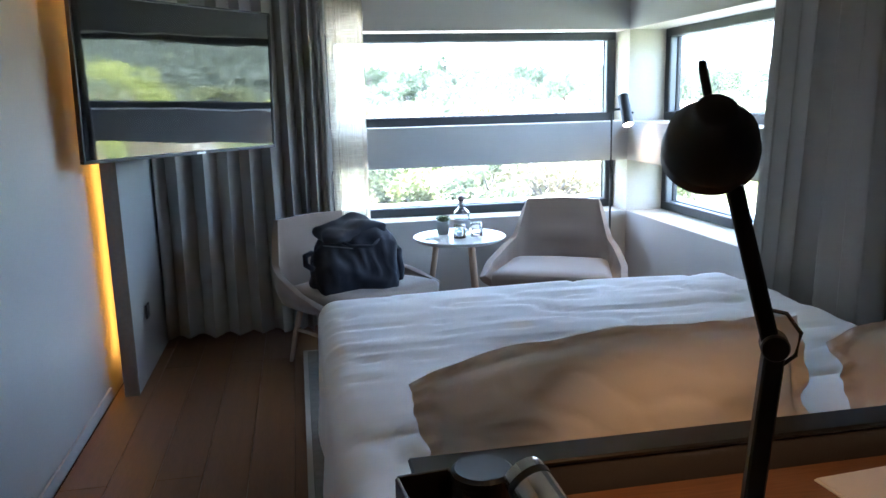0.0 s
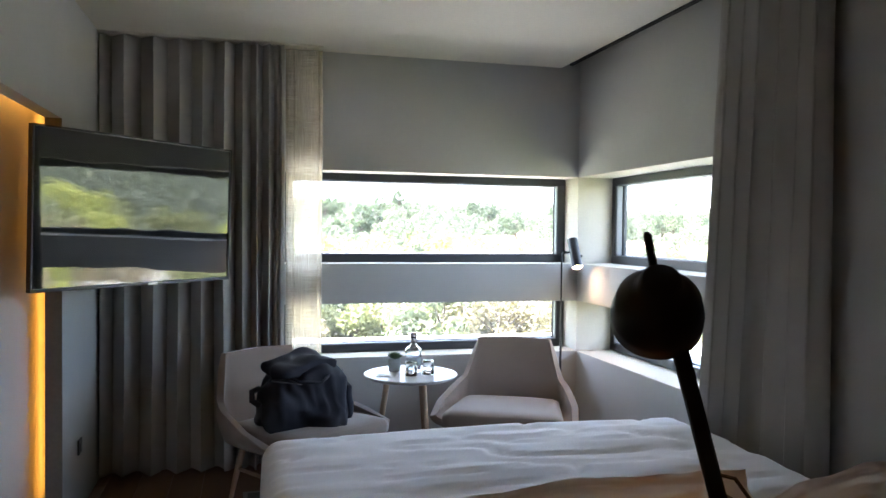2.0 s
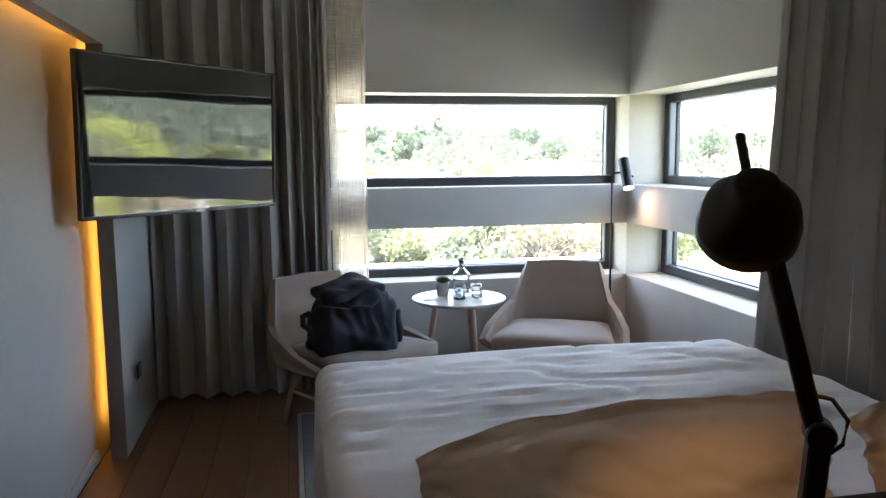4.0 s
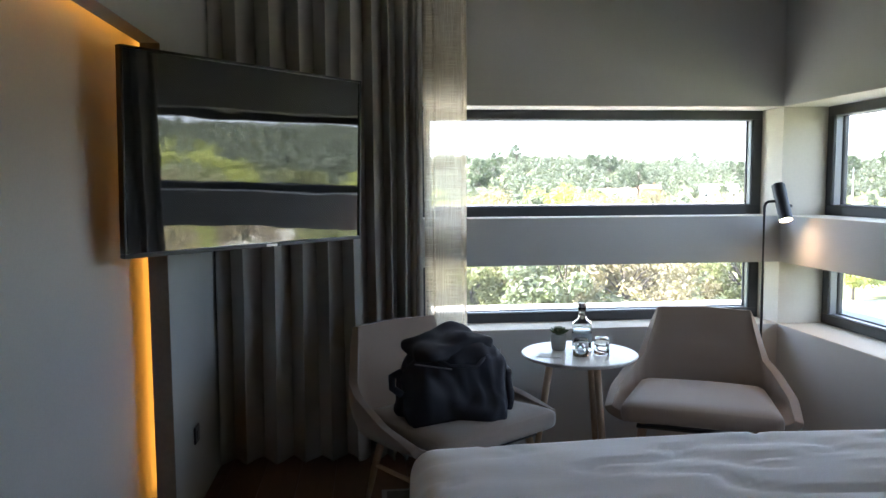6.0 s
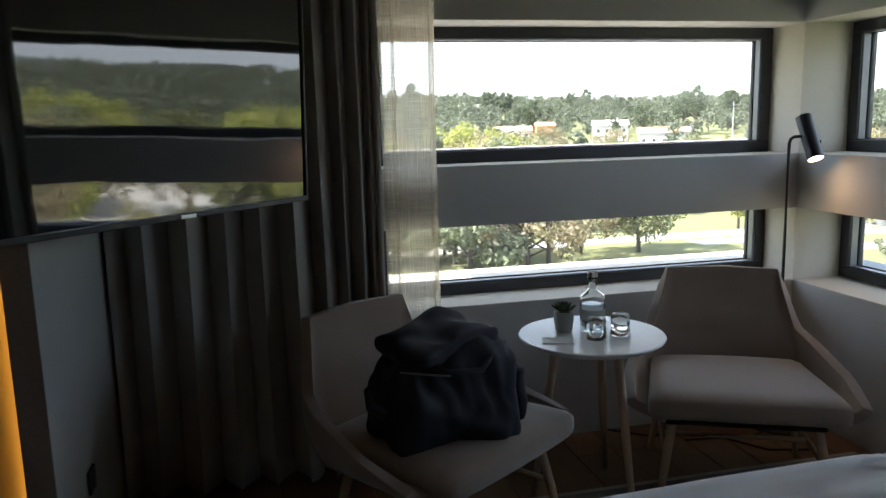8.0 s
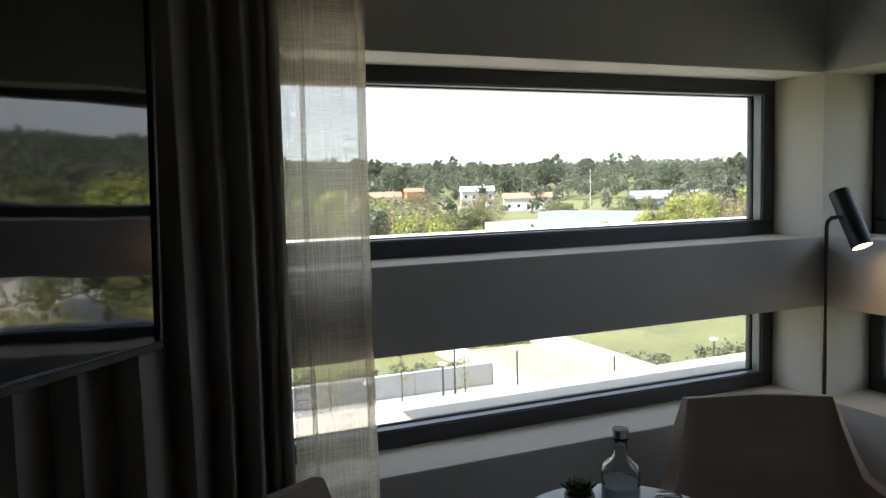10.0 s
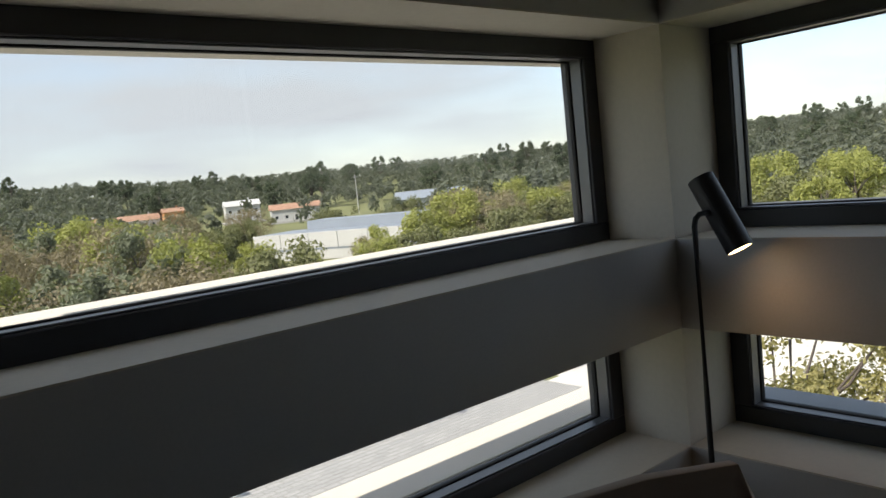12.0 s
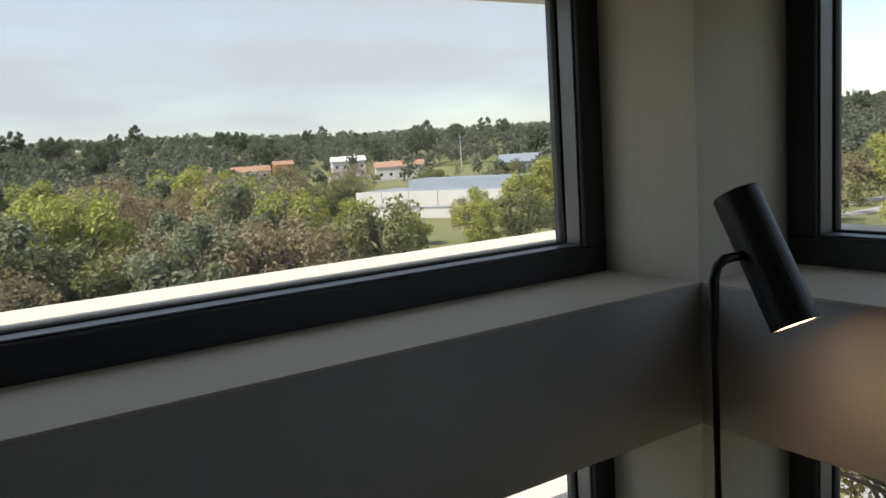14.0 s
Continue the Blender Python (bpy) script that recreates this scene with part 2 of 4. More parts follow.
M_LEAF = {"olive": leaf_mat("olive_leaves", (0.165, 0.17, 0.075)), "bright": leaf_mat("spring_leaves", (0.28, 0.29, 0.08)),
          "brown": leaf_mat("budding_twigs", (0.23, 0.19, 0.12)), "dark": leaf_mat("dark_evergreen", (0.07, 0.09, 0.05)),
          "fresh": leaf_mat("fresh_plane_leaves", (0.30, 0.27, 0.11)), "grey": leaf_mat("grey_green_leaves", (0.16, 0.175, 0.11))}
# aerial haze is put into this leaf colour: paler and greyer with distance
M_FAR = leaf_mat("haze_paled_wood_foliage", (0.105, 0.116, 0.086), 1.2, 0.34)
M_MID = leaf_mat("mixed_wood_foliage", (0.17, 0.17, 0.08), 1.4, 0.55)


# ---------------------------------------------------------------- mesh helpers
def link(name, bm, material, parent=None, label="", smooth=False):
    me = bpy.data.meshes.new(name)
    bm.to_mesh(me)
    bm.free()
    me.materials.append(material)
    if smooth:
        for p in me.polygons:
            p.use_smooth = True
    ob = new(name, me)
    if parent:
        ob.parent = parent
    if label:
        ob["label"] = label
    return ob


def part(name, bm, material, parent, label="", smooth=False):
    return link(name, bm, material, parent, label, smooth)


def base(name, m, label, category, group="", kind=""):
    ob = new(name)
    ob.empty_display_size = 0.1
    ob.matrix_world = m
    return tagged(ob, label, category, group, kind)


def box(x0, x1, y0, y1, z0, z1, bevel=0.0, seg=1, bm=None):
    bm2 = bmesh.new()
    bmesh.ops.create_cube(bm2, size=1, matrix=Matrix.LocRotScale(((x0 + x1) / 2, (y0 + y1) / 2, (z0 + z1) / 2), None, (x1 - x0, y1 - y0, z1 - z0)))
    if bevel:
        bmesh.ops.bevel(bm2, geom=bm2.edges[:], offset=bevel, segments=seg, affect="EDGES", profile=0.5)
    if bm is None:
        return bm2
    me = bpy.data.meshes.new("tmp")
    bm2.to_mesh(me)
    bm2.free()
    bm.from_mesh(me)
    bpy.data.meshes.remove(me)
    return bm


def revolve(profile, n=32):
    """A turned body from (radius, height) pairs."""
    bm = bmesh.new()
    rings = [[bm.verts.new((r * math.cos(2 * math.pi * i / n), r * math.sin(2 * math.pi * i / n), z)) for i in range(n)] for r, z in profile]
    for a, b in zip(rings, rings[1:]):
        for i in range(n):
            bm.faces.new((a[i], a[(i + 1) % n], b[(i + 1) % n], b[i]))
    for r, rev in ((rings[0], True), (rings[-1], False)):
        bm.faces.new(r[::-1] if rev else r)
    bmesh.ops.remove_doubles(bm, verts=bm.verts[:], dist=1e-5)
    bmesh.ops.recalc_face_normals(bm, faces=bm.faces[:])
    return bm


def tube(points, radii, n=10):
    """A tapered tube along points."""
    bm = bmesh.new()
    pts = [Vector(p) for p in points]
    if not isinstance(radii, (list, tuple)):
        radii = [radii] * len(pts)
    rings = []
    for i, p in enumerate(pts):
        d = (pts[min(i + 1, len(pts) - 1)] - pts[max(i - 1, 0)]).normalized()
        q = d.to_track_quat("Z", "Y")
        rings.append([bm.verts.new(p + q @ Vector((radii[i] * math.cos(2 * math.pi * k / n), radii[i] * math.sin(2 * math.pi * k / n), 0))) for k in range(n)])
    for a, b in zip(rings, rings[1:]):
        for k in range(n):
            bm.faces.new((a[k], a[(k + 1) % n], b[(k + 1) % n], b[k]))
    bm.faces.new(rings[0][::-1])
    bm.faces.new(rings[-1])
    bmesh.ops.recalc_face_normals(bm, faces=bm.faces[:])
    return bm


def rbox(sx, sy, sz, r, cuts=10, shape=None):
    """A soft-edged body, centred, reshaped by shape(point) -> point."""
    bm = bmesh.new()
    bmesh.ops.create_cube(bm, size=2)
    bmesh.ops.subdivide_edges(bm, edges=bm.edges[:], cuts=cuts, use_grid_fill=True)
    h = Vector((sx / 2, sy / 2, sz / 2))
    for v in bm.verts:
        p = Vector((v.co.x * h.x, v.co.y * h.y, v.co.z * h.z))
        c = Vector([max(-(h[i] - r), min(h[i] - r, p[i])) for i in range(3)])
        d = p - c
        if d.length > 1e-6:
            p = c + d.normalized() * r
        v.co = shape(p) if shape else p
    return bm


def sheet(points):
    """A grid surface from rows of points."""
    bm = bmesh.new()
    g = [[bm.verts.new(p) for p in row] for row in points]
    for a, b in zip(g, g[1:]):
        for i in range(len(a) - 1):
            bm.faces.new((a[i], a[i + 1], b[i + 1], b[i]))
    return bm


def thicken(ob, t, offset=0.0):
    m = ob.modifiers.new("thickness", "SOLIDIFY")
    m.thickness, m.offset = t, offset
    return ob


def structure(ob, label="", category=""):
    return tagged(ob, label, category, kind="structure")


# ---------------------------------------------------------------- room shell
XE, YN, XF, XW = 2.135, 4.75, -1.075, -1.22
H, HEAD, MID, LOW, SILL = 2.73, 1.95, 1.315, 1.048, 0.677
YG, XG = 4.985, 2.405           # inner faces of the window frames
WX0, WY0 = 0.04, 2.75           # far ends of the two window bands
YO, XO = 5.082, 2.502             # outer faces of the walls
YS = -2.2

bm = box(-1.55, XE, YS, YN, -0.30, -0.022)
floor = structure(link("floor", bm, M_GAP), "dark oiled oak plank floor", "floor")

bm = box(-1.55, XO, YN, YO, HEAD, 2.85)
box(-1.55, XO, YN, YO, -0.3, SILL, bm=bm)
box(-1.55, WX0, YN, YO, SILL, HEAD, bm=bm)
box(WX0, XO, YN, YG + 0.07, LOW, MID, bm=bm)
structure(link("wall_north", bm, M_WALL), "warm grey plaster wall with two long window bands", "wall")
bm = box(XE, XO, YS, YN, HEAD, 2.85)
box(XE, XO, YS, YN, -0.3, SILL, bm=bm)
box(XE, XO, YS, WY0, SILL, HEAD, bm=bm)
box(XE, XG + 0.07, WY0, YN, LOW, MID, bm=bm)
structure(link("wall_east", bm, M_WALL), "warm grey plaster wall with window bands at the corner", "wall")
bm = box(XE, XO, YN + 0.001, YO, SILL, HEAD)
structure(link("corner_pillar", bm, M_REVEAL), "cream painted corner pillar between the windows", "pillar")
structure(link("wall_west", box(-1.55, XW, YS, 3.70 + 0.55, -0.3, 2.85), M_PANEL), "pale painted wall behind the television", "wall")
bm = box(XW + 0.07, XF, 3.70, YN, 0, H)
box(XW, XW + 0.07, 4.10, YN, 0, H, bm=bm)
structure(link("wall_pier", bm, M_PANEL), "pale projecting wall pier beside the curtain", "wall")
# front face of the pier: a thin slab, darker than the other faces
structure(link("pier_front", box(XW + 0.072, XF + 0.003, 3.692, 3.70, 0, 2.075), mat("taupe_pier_face", (0.20, 0.185, 0.165), 0.6)), "taupe front face of the wall pier", "trim")
bm = box(XW + 0.07, XF, YS, 3.70, 2.075, H)
box(XW, XW + 0.07, YS, 4.10, 2.30, H, bm=bm)
structure(link("bulkhead", bm, M_PANEL), "pale bulkhead above the television wall", "wall")
# unseen wall; dark wood colour chosen to dim and warm the bounced light
structure(link("wall_south", box(-1.55, XO, YS - 0.25, YS, -0.3, 2.85), M_DESK), "unseen back wall in a dark wood colour", "wall")
bm = box(-1.30, 1.99, YS, YN, H, H + 0.12)
box(-1.55, XE, YS, YN, H + 0.12, H + 0.30, bm=bm)
structure(link("ceiling", bm, M_CEIL), "off-white plaster ceiling", "ceiling")
structure(link("curtain_track", box(2.05, 2.075, 0.5, YN - 0.01, H + 0.02, H + 0.045), M_SLOT), "black curtain track in a ceiling slot", "track")
structure(link("curtain_track", box(XF, 0.27, YN - 0.16, YN - 0.135, H - 0.012, H), M_CEIL), "white curtain track", "track")
structure(link("baseboard", box(XW, XW + 0.012, YS, 3.69, 0, 0.06, 0.002), M_PANEL), "low pale baseboard", "baseboard")


# cream sill and head linings of the window recesses
def lining(name, x0, x1, y0, y1, z0, z1, label):
    structure(link(name, box(x0, x1, y0, y1, z0, z1), M_REVEAL), label, "trim")


lab = "smooth cream lining of the window recess"
lining("sill_lining", WX0, XE, YN + 0.002, YG, SILL, SILL + 0.004, lab)
lining("sill_lining", WX0, XE, YN + 0.002, YG, MID, MID + 0.004, lab)
lining("head_lining", WX0, XE, YN + 0.002, YG, HEAD - 0.004, HEAD, lab)
lining("sill_lining", XE + 0.002, XG, WY0, YN, SILL, SILL + 0.004, lab)
lining("sill_lining", XE + 0.002, XG, WY0, YN, MID, MID + 0.004, lab)
lining("head_lining", XE + 0.002, XG, WY0, YN, HEAD - 0.004, HEAD, lab)


# windows
def window(name, length, z0, z1, m, top):
    """A fixed light: length along x, frame face at y = 0, outside at +y."""
    w = base(name, m, "anthracite aluminium framed fixed strip window", "window", "strip windows", "structure")
    fw, d = 0.060, 0.095
    k0, k1, i0, i1 = z0 + fw, z1 - (0.056 if top else 0.03), fw, length - fw
    for q in ((0, length, 0, d, z0, k0), (0, length, 0, d, k1, z1), (0, i0, 0, d, k0, k1), (i1, length, 0, d, k0, k1)):
        part("frame_bar", box(*q, 0.003), M_FRAME, w)
    for q in ((i0, i1, 0.010, 0.052, k0, k0 + 0.005), (i0, i1, 0.010, 0.052, k1 - 0.005, k1),
              (i0, i0 + 0.005, 0.010, 0.052, k0 + 0.005, k1 - 0.005), (i1 - 0.005, i1, 0.010, 0.052, k0 + 0.005, k1 - 0.005)):
        part("glazing_bead", box(*q, 0.0015), M_ALU, w, "grey glazing bead")
    for q in ((i0, i1, 0.054, 0.070, k0, k0 + 0.009), (i0, i1, 0.054, 0.070, k1 - 0.009, k1),
              (i0, i0 + 0.009, 0.054, 0.070, k0 + 0.009, k1 - 0.009), (i1 - 0.009, i1, 0.054, 0.070, k0 + 0.009, k1 - 0.009)):
        part("gasket", box(*q, 0.002), M_SLOT, w, "black rubber gasket")
    p = part("pane", box(i0 + 0.001, i1 - 0.001, 0.071, 0.077, k0 + 0.001, k1 - 0.001), M_PANE, w, "clear window pane")
    p.visible_shadow = False
    return w


NM = Matrix.Translation((WX0, YG, 0))
EM = Matrix.Translation((XG, YN, 0)) @ Matrix.Rotation(radians(-90), 4, "Z")
window("window_1", XE - WX0, MID, HEAD, NM, True)
window("window_2", XE - WX0, SILL, LOW + 0.02, NM, False)
window("window_3", YN - WY0, MID, HEAD, EM, True)
window("window_4", YN - WY0, SILL, LOW + 0.02, EM, False)

# pale stone ledges and soffit outside
for z, out in ((MID + 0.066, 0.16), (SILL + 0.062, 0.22)):
    structure(link("outer_ledge", box(WX0 - 0.1, XO + 0.05, YG + 0.098, YO + out, z - 0.03, z, 0.004), M_OUT), "pale stone window ledge outside", "ledge")
    structure(link("outer_ledge", box(XG + 0.098, XO + out * 0.6, WY0 - 0.1, YG + 0.07, z - 0.032, z - 0.002, 0.004), M_BLUER if z < 1 else M_OUT), "stone window ledge outside", "ledge")
structure(link("outer_soffit", box(WX0, XO, YG + 0.098, YO + 0.07, HEAD - 0.056, HEAD - 0.03), M_OUT), "cream soffit over the window outside", "soffit")


# curtains
def curtain(name, x0, x1, z0, z1, folds, depth, m, material, label, seed, thick, warp=1.0, flare=0.0, crisp=0.75):
    rng = random.Random(seed)
    n = folds * 14
    ph = [rng.uniform(-0.9, 0.9) for _ in range(folds + 2)]
    am = [rng.uniform(0.45, 1.15) for _ in range(folds + 2)]
    rows = []
    for j in range(25):
        f = j / 24
        row = []
        for i in range(n + 1):
            u = i / n * folds
            k = int(u)
            w = u - k
            a = am[k] * (1 - w) + am[k + 1] * w
            p = ph[k] * (1 - w) + ph[k + 1] * w
            sway = 0.010 * math.sin(3.1 * f + k)
            s = math.sin(2 * math.pi * u + p * (0.6 + 0.6 * f))
            s = math.copysign(abs(s) ** crisp, s)
            g = 1 - (1 - i / n) ** warp
            row.append((x0 + (x1 - x0) * g - flare * f * (1 - g) + 0.014 * math.sin(4 * math.pi * u + p) + sway * f,
                        depth * a * s * (0.75 + 0.35 * f), z1 - (z1 - z0) * f - (0.006 * math.sin(5 * u) if j == 24 else 0)))
        rows.append(row)
    ob = link(name, sheet(rows), material, smooth=True)
    ob.matrix_world = m
    thicken(ob, thick)
    return tagged(ob, label, "curtain")


curtain("curtain", XF + 0.02, 0.015, 0.03, H - 0.02, 10, 0.070, Matrix.Translation((0, 4.60, 0)), M_CURT, "heavy grey taupe drawn-back curtain hanging to the floor", 3, 0.004, 1.7)
curtain("curtain", -2.89, -2.20, 0.03, H + 0.02, 6, 0.072, Matrix.Translation((2.045, 0, 0)) @ Matrix.Rotation(radians(-90), 4, "Z"), M_CURT,
        "heavy grey taupe curtain beside the bed", 14, 0.004, 1.0, 0.16, 1.25)
sheer = curtain("sheer_curtain", 0.035, 0.266, 0.04, H - 0.02, 1, 0.006, Matrix.Translation((0, 4.655, 0)), M_SHEER, "cream linen sheer curtain edge across the window", 5, 0.0012)
for x0, x1, y in ((0.242, 0.268, -0.010), (0.085, 0.098, -0.012)):
    hem = [[(x0 + (x1 - x0) * i / 4 + 0.006 * math.sin(3.1 * j / 24) + 0.004 * math.sin(9 * j / 24), y - 0.004 * math.sin(math.pi * i / 4), 2.71 - 2.67 * j / 24) for i in range(5)] for j in range(25)]
    thicken(part("hem", sheet(hem), M_SHEER, sheer, "doubled stitched hem", True), 0.002)
curtain("sheer_curtain", -2.95, -2.84, 0.04, H + 0.02, 1, 0.006, Matrix.Translation((2.085, 0, 0)) @ Matrix.Rotation(radians(-90), 4, "Z"), M_SHEER,
        "cream linen sheer curtain beside the bed", 6, 0.0012)

# hidden amber strips in the slot of the television wall
led = link("led_strip", box(XW + 0.045, XW + 0.066, 3.90, 3.93, 0.16, 2.16), M_LED)
tagged(led, "amber light strip hidden in the wall slot", "light strip")
led = link("led_strip", box(XW + 0.045, XW + 0.066, -1.8, 3.70, 2.16, 2.18), M_LED)
tagged(led, "amber light strip hidden above the television wall", "light strip")


# ---------------------------------------------------------------- television
def television():
    tv = base("television", pose(-0.705, 3.735, 1.625, 1.8, 0, 47.6), "large black flat-screen television on a wall arm", "television")
    w, h = 1.205, 0.742
    part("housing", rbox(w - 0.06, 0.045, h - 0.06, 0.02, 6, lambda p: p + Vector((0, 0.04, 0))), M_PLASTIC, tv, smooth=True)
    for q in ((-w / 2, w / 2, -0.012, 0.02, -h / 2, -h / 2 + 0.016), (-w / 2, w / 2, -0.012, 0.02, h / 2 - 0.010, h / 2),
              (-w / 2, -w / 2 + 0.010, -0.012, 0.02, -h / 2 + 0.016, h / 2 - 0.010), (w / 2 - 0.010, w / 2, -0.012, 0.02, -h / 2 + 0.016, h / 2 - 0.010)):
        part("bezel", box(*q, 0.002), M_BEZEL, tv, "dark grey bezel strip")
    # the panel bows back a few millimetres between its edges
    rows = [[(x, -0.004 + 0.0055 * (1 - (2 * x / w) ** 2), z) for x in [(-0.5 + i / 40) * (w - 0.018) for i in range(41)]]
            for z in [-h / 2 + 0.015 + k / 20 * (h - 0.024) for k in range(21)]]
    part("screen", sheet(rows), M_SCREEN, tv, "glossy dark reflecting screen", True)
    part("brand_mark", box(0.03, 0.085, -0.016, -0.012, -h / 2 + 0.001, -h / 2 + 0.012), M_LOGO, tv, "small silver mark")
    part("wall_arm", tube([(0, 0.05, 0), (-0.12, 0.22, 0), (-0.24, 0.34, 0)], 0.025), M_BLACK, tv)
    part("wall_plate", box(-0.16, 0.16, 0.055, 0.075, -0.12, 0.12, 0.004), M_BLACK, tv)
    return tv


television()
soc = base("wall_socket", pose(XF + 0.004, 4.08, 0.36, 0, 0, 90), "small black wall socket on the pier", "socket")
part("plate", box(-0.04, 0.04, -0.006, 0.004, -0.04, 0.04, 0.003), M_SOCKET, soc)
part("insert", box(-0.02, 0.02, -0.009, -0.006, -0.02, 0.02, 0.001), M_PLASTIC, soc)


# ---------------------------------------------------------------- lounge chairs
def lerp_keys(s, keys):
    for (a, p), (b, q) in zip(keys, keys[1:]):
        if s <= b:
            w = (s - a) / (b - a)
            return [x + (y - x) * w for x, y in zip(p, q)]
    return keys[-1][1]


def lounge_chair(m, label):
    c = base("lounge_chair", m, label, "chair", "lounge chairs by the window")
    # keys: bottom x, y; top x, y, z
    keys = [(0.0, (0, 0.34, 0, 0.45, 0.83)), (0.27, (0.25, 0.33, 0.245, 0.44, 0.82)), (0.36, (0.31, 0.29, 0.315, 0.36, 0.575)),
            (0.45, (0.34, 0.22, 0.362, 0.25, 0.535)), (0.75, (0.355, -0.02, 0.42, -0.03, 0.475)), (1.0, (0.33, -0.27, 0.425, -0.25, 0.43))]
    cols = []
    for i in range(61):
        s = -1 + 2 * i / 60
        k = lerp_keys(abs(s), keys)
        sg = -1 if s < 0 else 1
        col = []
        for j in range(13):
            f = j / 12
            zb = 0.35 + 0.03 * abs(s)
            bow = 0.025 * math.sin(math.pi * f)
            crease = -0.034 * math.exp(-((f - 0.5) / 0.10) ** 2) * max(0, 1 - abs(s) / 0.33)
            x = (k[0] + (k[2] - k[0]) * f) * sg
            y = k[1] + (k[3] - k[1]) * f + (bow + crease) * max(0, 1 - abs(s) * 1.6)
            x += sg * bow * min(1, abs(s) * 1.4)
            col.append((x, y, zb + (k[4] - zb) * f))
        cols.append(col)
    sh = part("back_shell", sheet(cols), M_CHAIR, c, smooth=True)
    thicken(sh, 0.042, 0.0)
    bv = sh.modifiers.new("round", "BEVEL")
    bv.width, bv.segments, bv.limit_method, bv.angle_limit = 0.016, 3, "ANGLE", radians(50)

    def seat_shape(p):
        t = (0.36 - p.y) / 0.72
        p.x *= 0.86 + 0.16 * t
        p.y -= 0.05 * (1 - (p.x / 0.36) ** 2) * max(0, t - 0.4)
        p.z += 0.03 * t + 0.012 * (1 - (p.x / 0.36) ** 2) - 0.02 * max(0, t - 0.8) * 5 * 0.4
        return p

    part("seat", rbox(0.72, 0.64, 0.10, 0.04, 12, lambda p: seat_shape(p + Vector((0, -0.02, 0)))), M_CHAIR, c, smooth=True).location = (0, 0, 0.395)
    for sx, sy in ((-1, -1), (1, -1), (-1, 1), (1, 1)):
        part("leg", tube([(sx * 0.26, -0.02 + sy * 0.21, 0.36), (sx * 0.29, -0.02 + sy * 0.25, 0.18), (sx * 0.315, -0.02 + sy * 0.28, 0.0)], [0.019, 0.017, 0.011], 12), M_ASH, c, "pale ash leg", True)
    for sx in (-1, 1):
        part("stretcher", tube([(sx * 0.285, -0.25, 0.20), (sx * 0.285, 0.21, 0.20)], 0.011, 8), M_ASH, c, "pale ash stretcher", True)
    part("stretcher", tube([(-0.285, -0.02, 0.20), (0.285, -0.02, 0.20)], 0.011, 8), M_ASH, c, "pale ash stretcher", True)
    part("seat_frame", box(-0.29, 0.29, -0.27, 0.24, 0.335, 0.352, 0.005), M_BLACK, c)
    return c


lounge_chair(pose(1.385, 4.12, 0, 0, 0, -25), "greige upholstered lounge chair with ash legs beside the lamp")
lounge_chair(pose(0.12, 4.00, 0, 0, 0, 35), "greige upholstered lounge chair with a travel bag on it")


# ---------------------------------------------------------------- travel bag
def travel_bag():
    bag = base("travel_bag", pose(0.10, 3.90, 0.435, 0, 0, 12), "bulging navy nylon travel bag on the chair", "bag")

    def lump(p):
        top = max(0, p.z / 0.19)
        k = 1 - 0.22 * top * top
        q = Vector((p.x * k + 0.02 * top, p.y * k, p.z * (1 - 0.25 * abs(p.x / 0.26) ** 2 * (top > 0))))
        nv = Vector(noise.noise_vector(q * 6.5)) * 0.042 + Vector(noise.noise_vector(q * 14 + Vector((3, 1, 2)))) * 0.012
        ridge = 0.030 * abs(noise.noise(Vector((q.x * 16, q.y * 9, q.z * 5))))
        return q + nv + q.normalized() * ridge

    part("body", rbox(0.46, 0.34, 0.36, 0.09, 26, lump), M_NAVY, bag, smooth=True).location = (0, 0, 0.185)

    def flap(p):
        q = Vector((p.x, p.y, p.z + 0.03 * math.cos(p.x * 7)))
        return q + Vector(noise.noise_vector(q * 11)) * 0.028

    part("top_flap", rbox(0.34, 0.24, 0.07, 0.03, 16, flap), M_NAVY, bag, smooth=True).matrix_basis = pose(-0.02, -0.02, 0.345, 10, -6, 14)
    part("side_pocket", rbox(0.05, 0.24, 0.20, 0.022, 8, lambda p: p + Vector(noise.noise_vector(p * 12)) * 0.012), M_NAVY, bag, smooth=True).location = (0.235, -0.02, 0.16)
    part("handle", tube([(-0.25, -0.06, 0.26), (-0.295, -0.09, 0.25), (-0.30, -0.12, 0.21), (-0.26, -0.13, 0.18)], 0.016, 8), M_NAVY, bag, "", True)
    part("strap", tube([(-0.12, -0.14, 0.33), (-0.06, -0.18, 0.30), (0.06, -0.185, 0.29), (0.12, -0.15, 0.33)], 0.009, 8), M_NAVY, bag, "", True)
    part("piping", tube([(-0.20, -0.12, 0.305), (-0.12, -0.165, 0.297), (-0.05, -0.178, 0.285)], 0.0035, 6), M_NAVYTRIM, bag, "thin grey piping")
    part("piping", tube([(0.15, -0.155, 0.20), (0.20, -0.12, 0.27), (0.22, -0.05, 0.33)], 0.0035, 6), M_NAVYTRIM, bag, "thin grey piping")
    part("piping", tube([(-0.10, -0.185, 0.02), (-0.02, -0.19, 0.012), (0.03, -0.188, 0.014)], 0.0035, 6), M_NAVYTRIM, bag, "thin grey piping")


travel_bag()


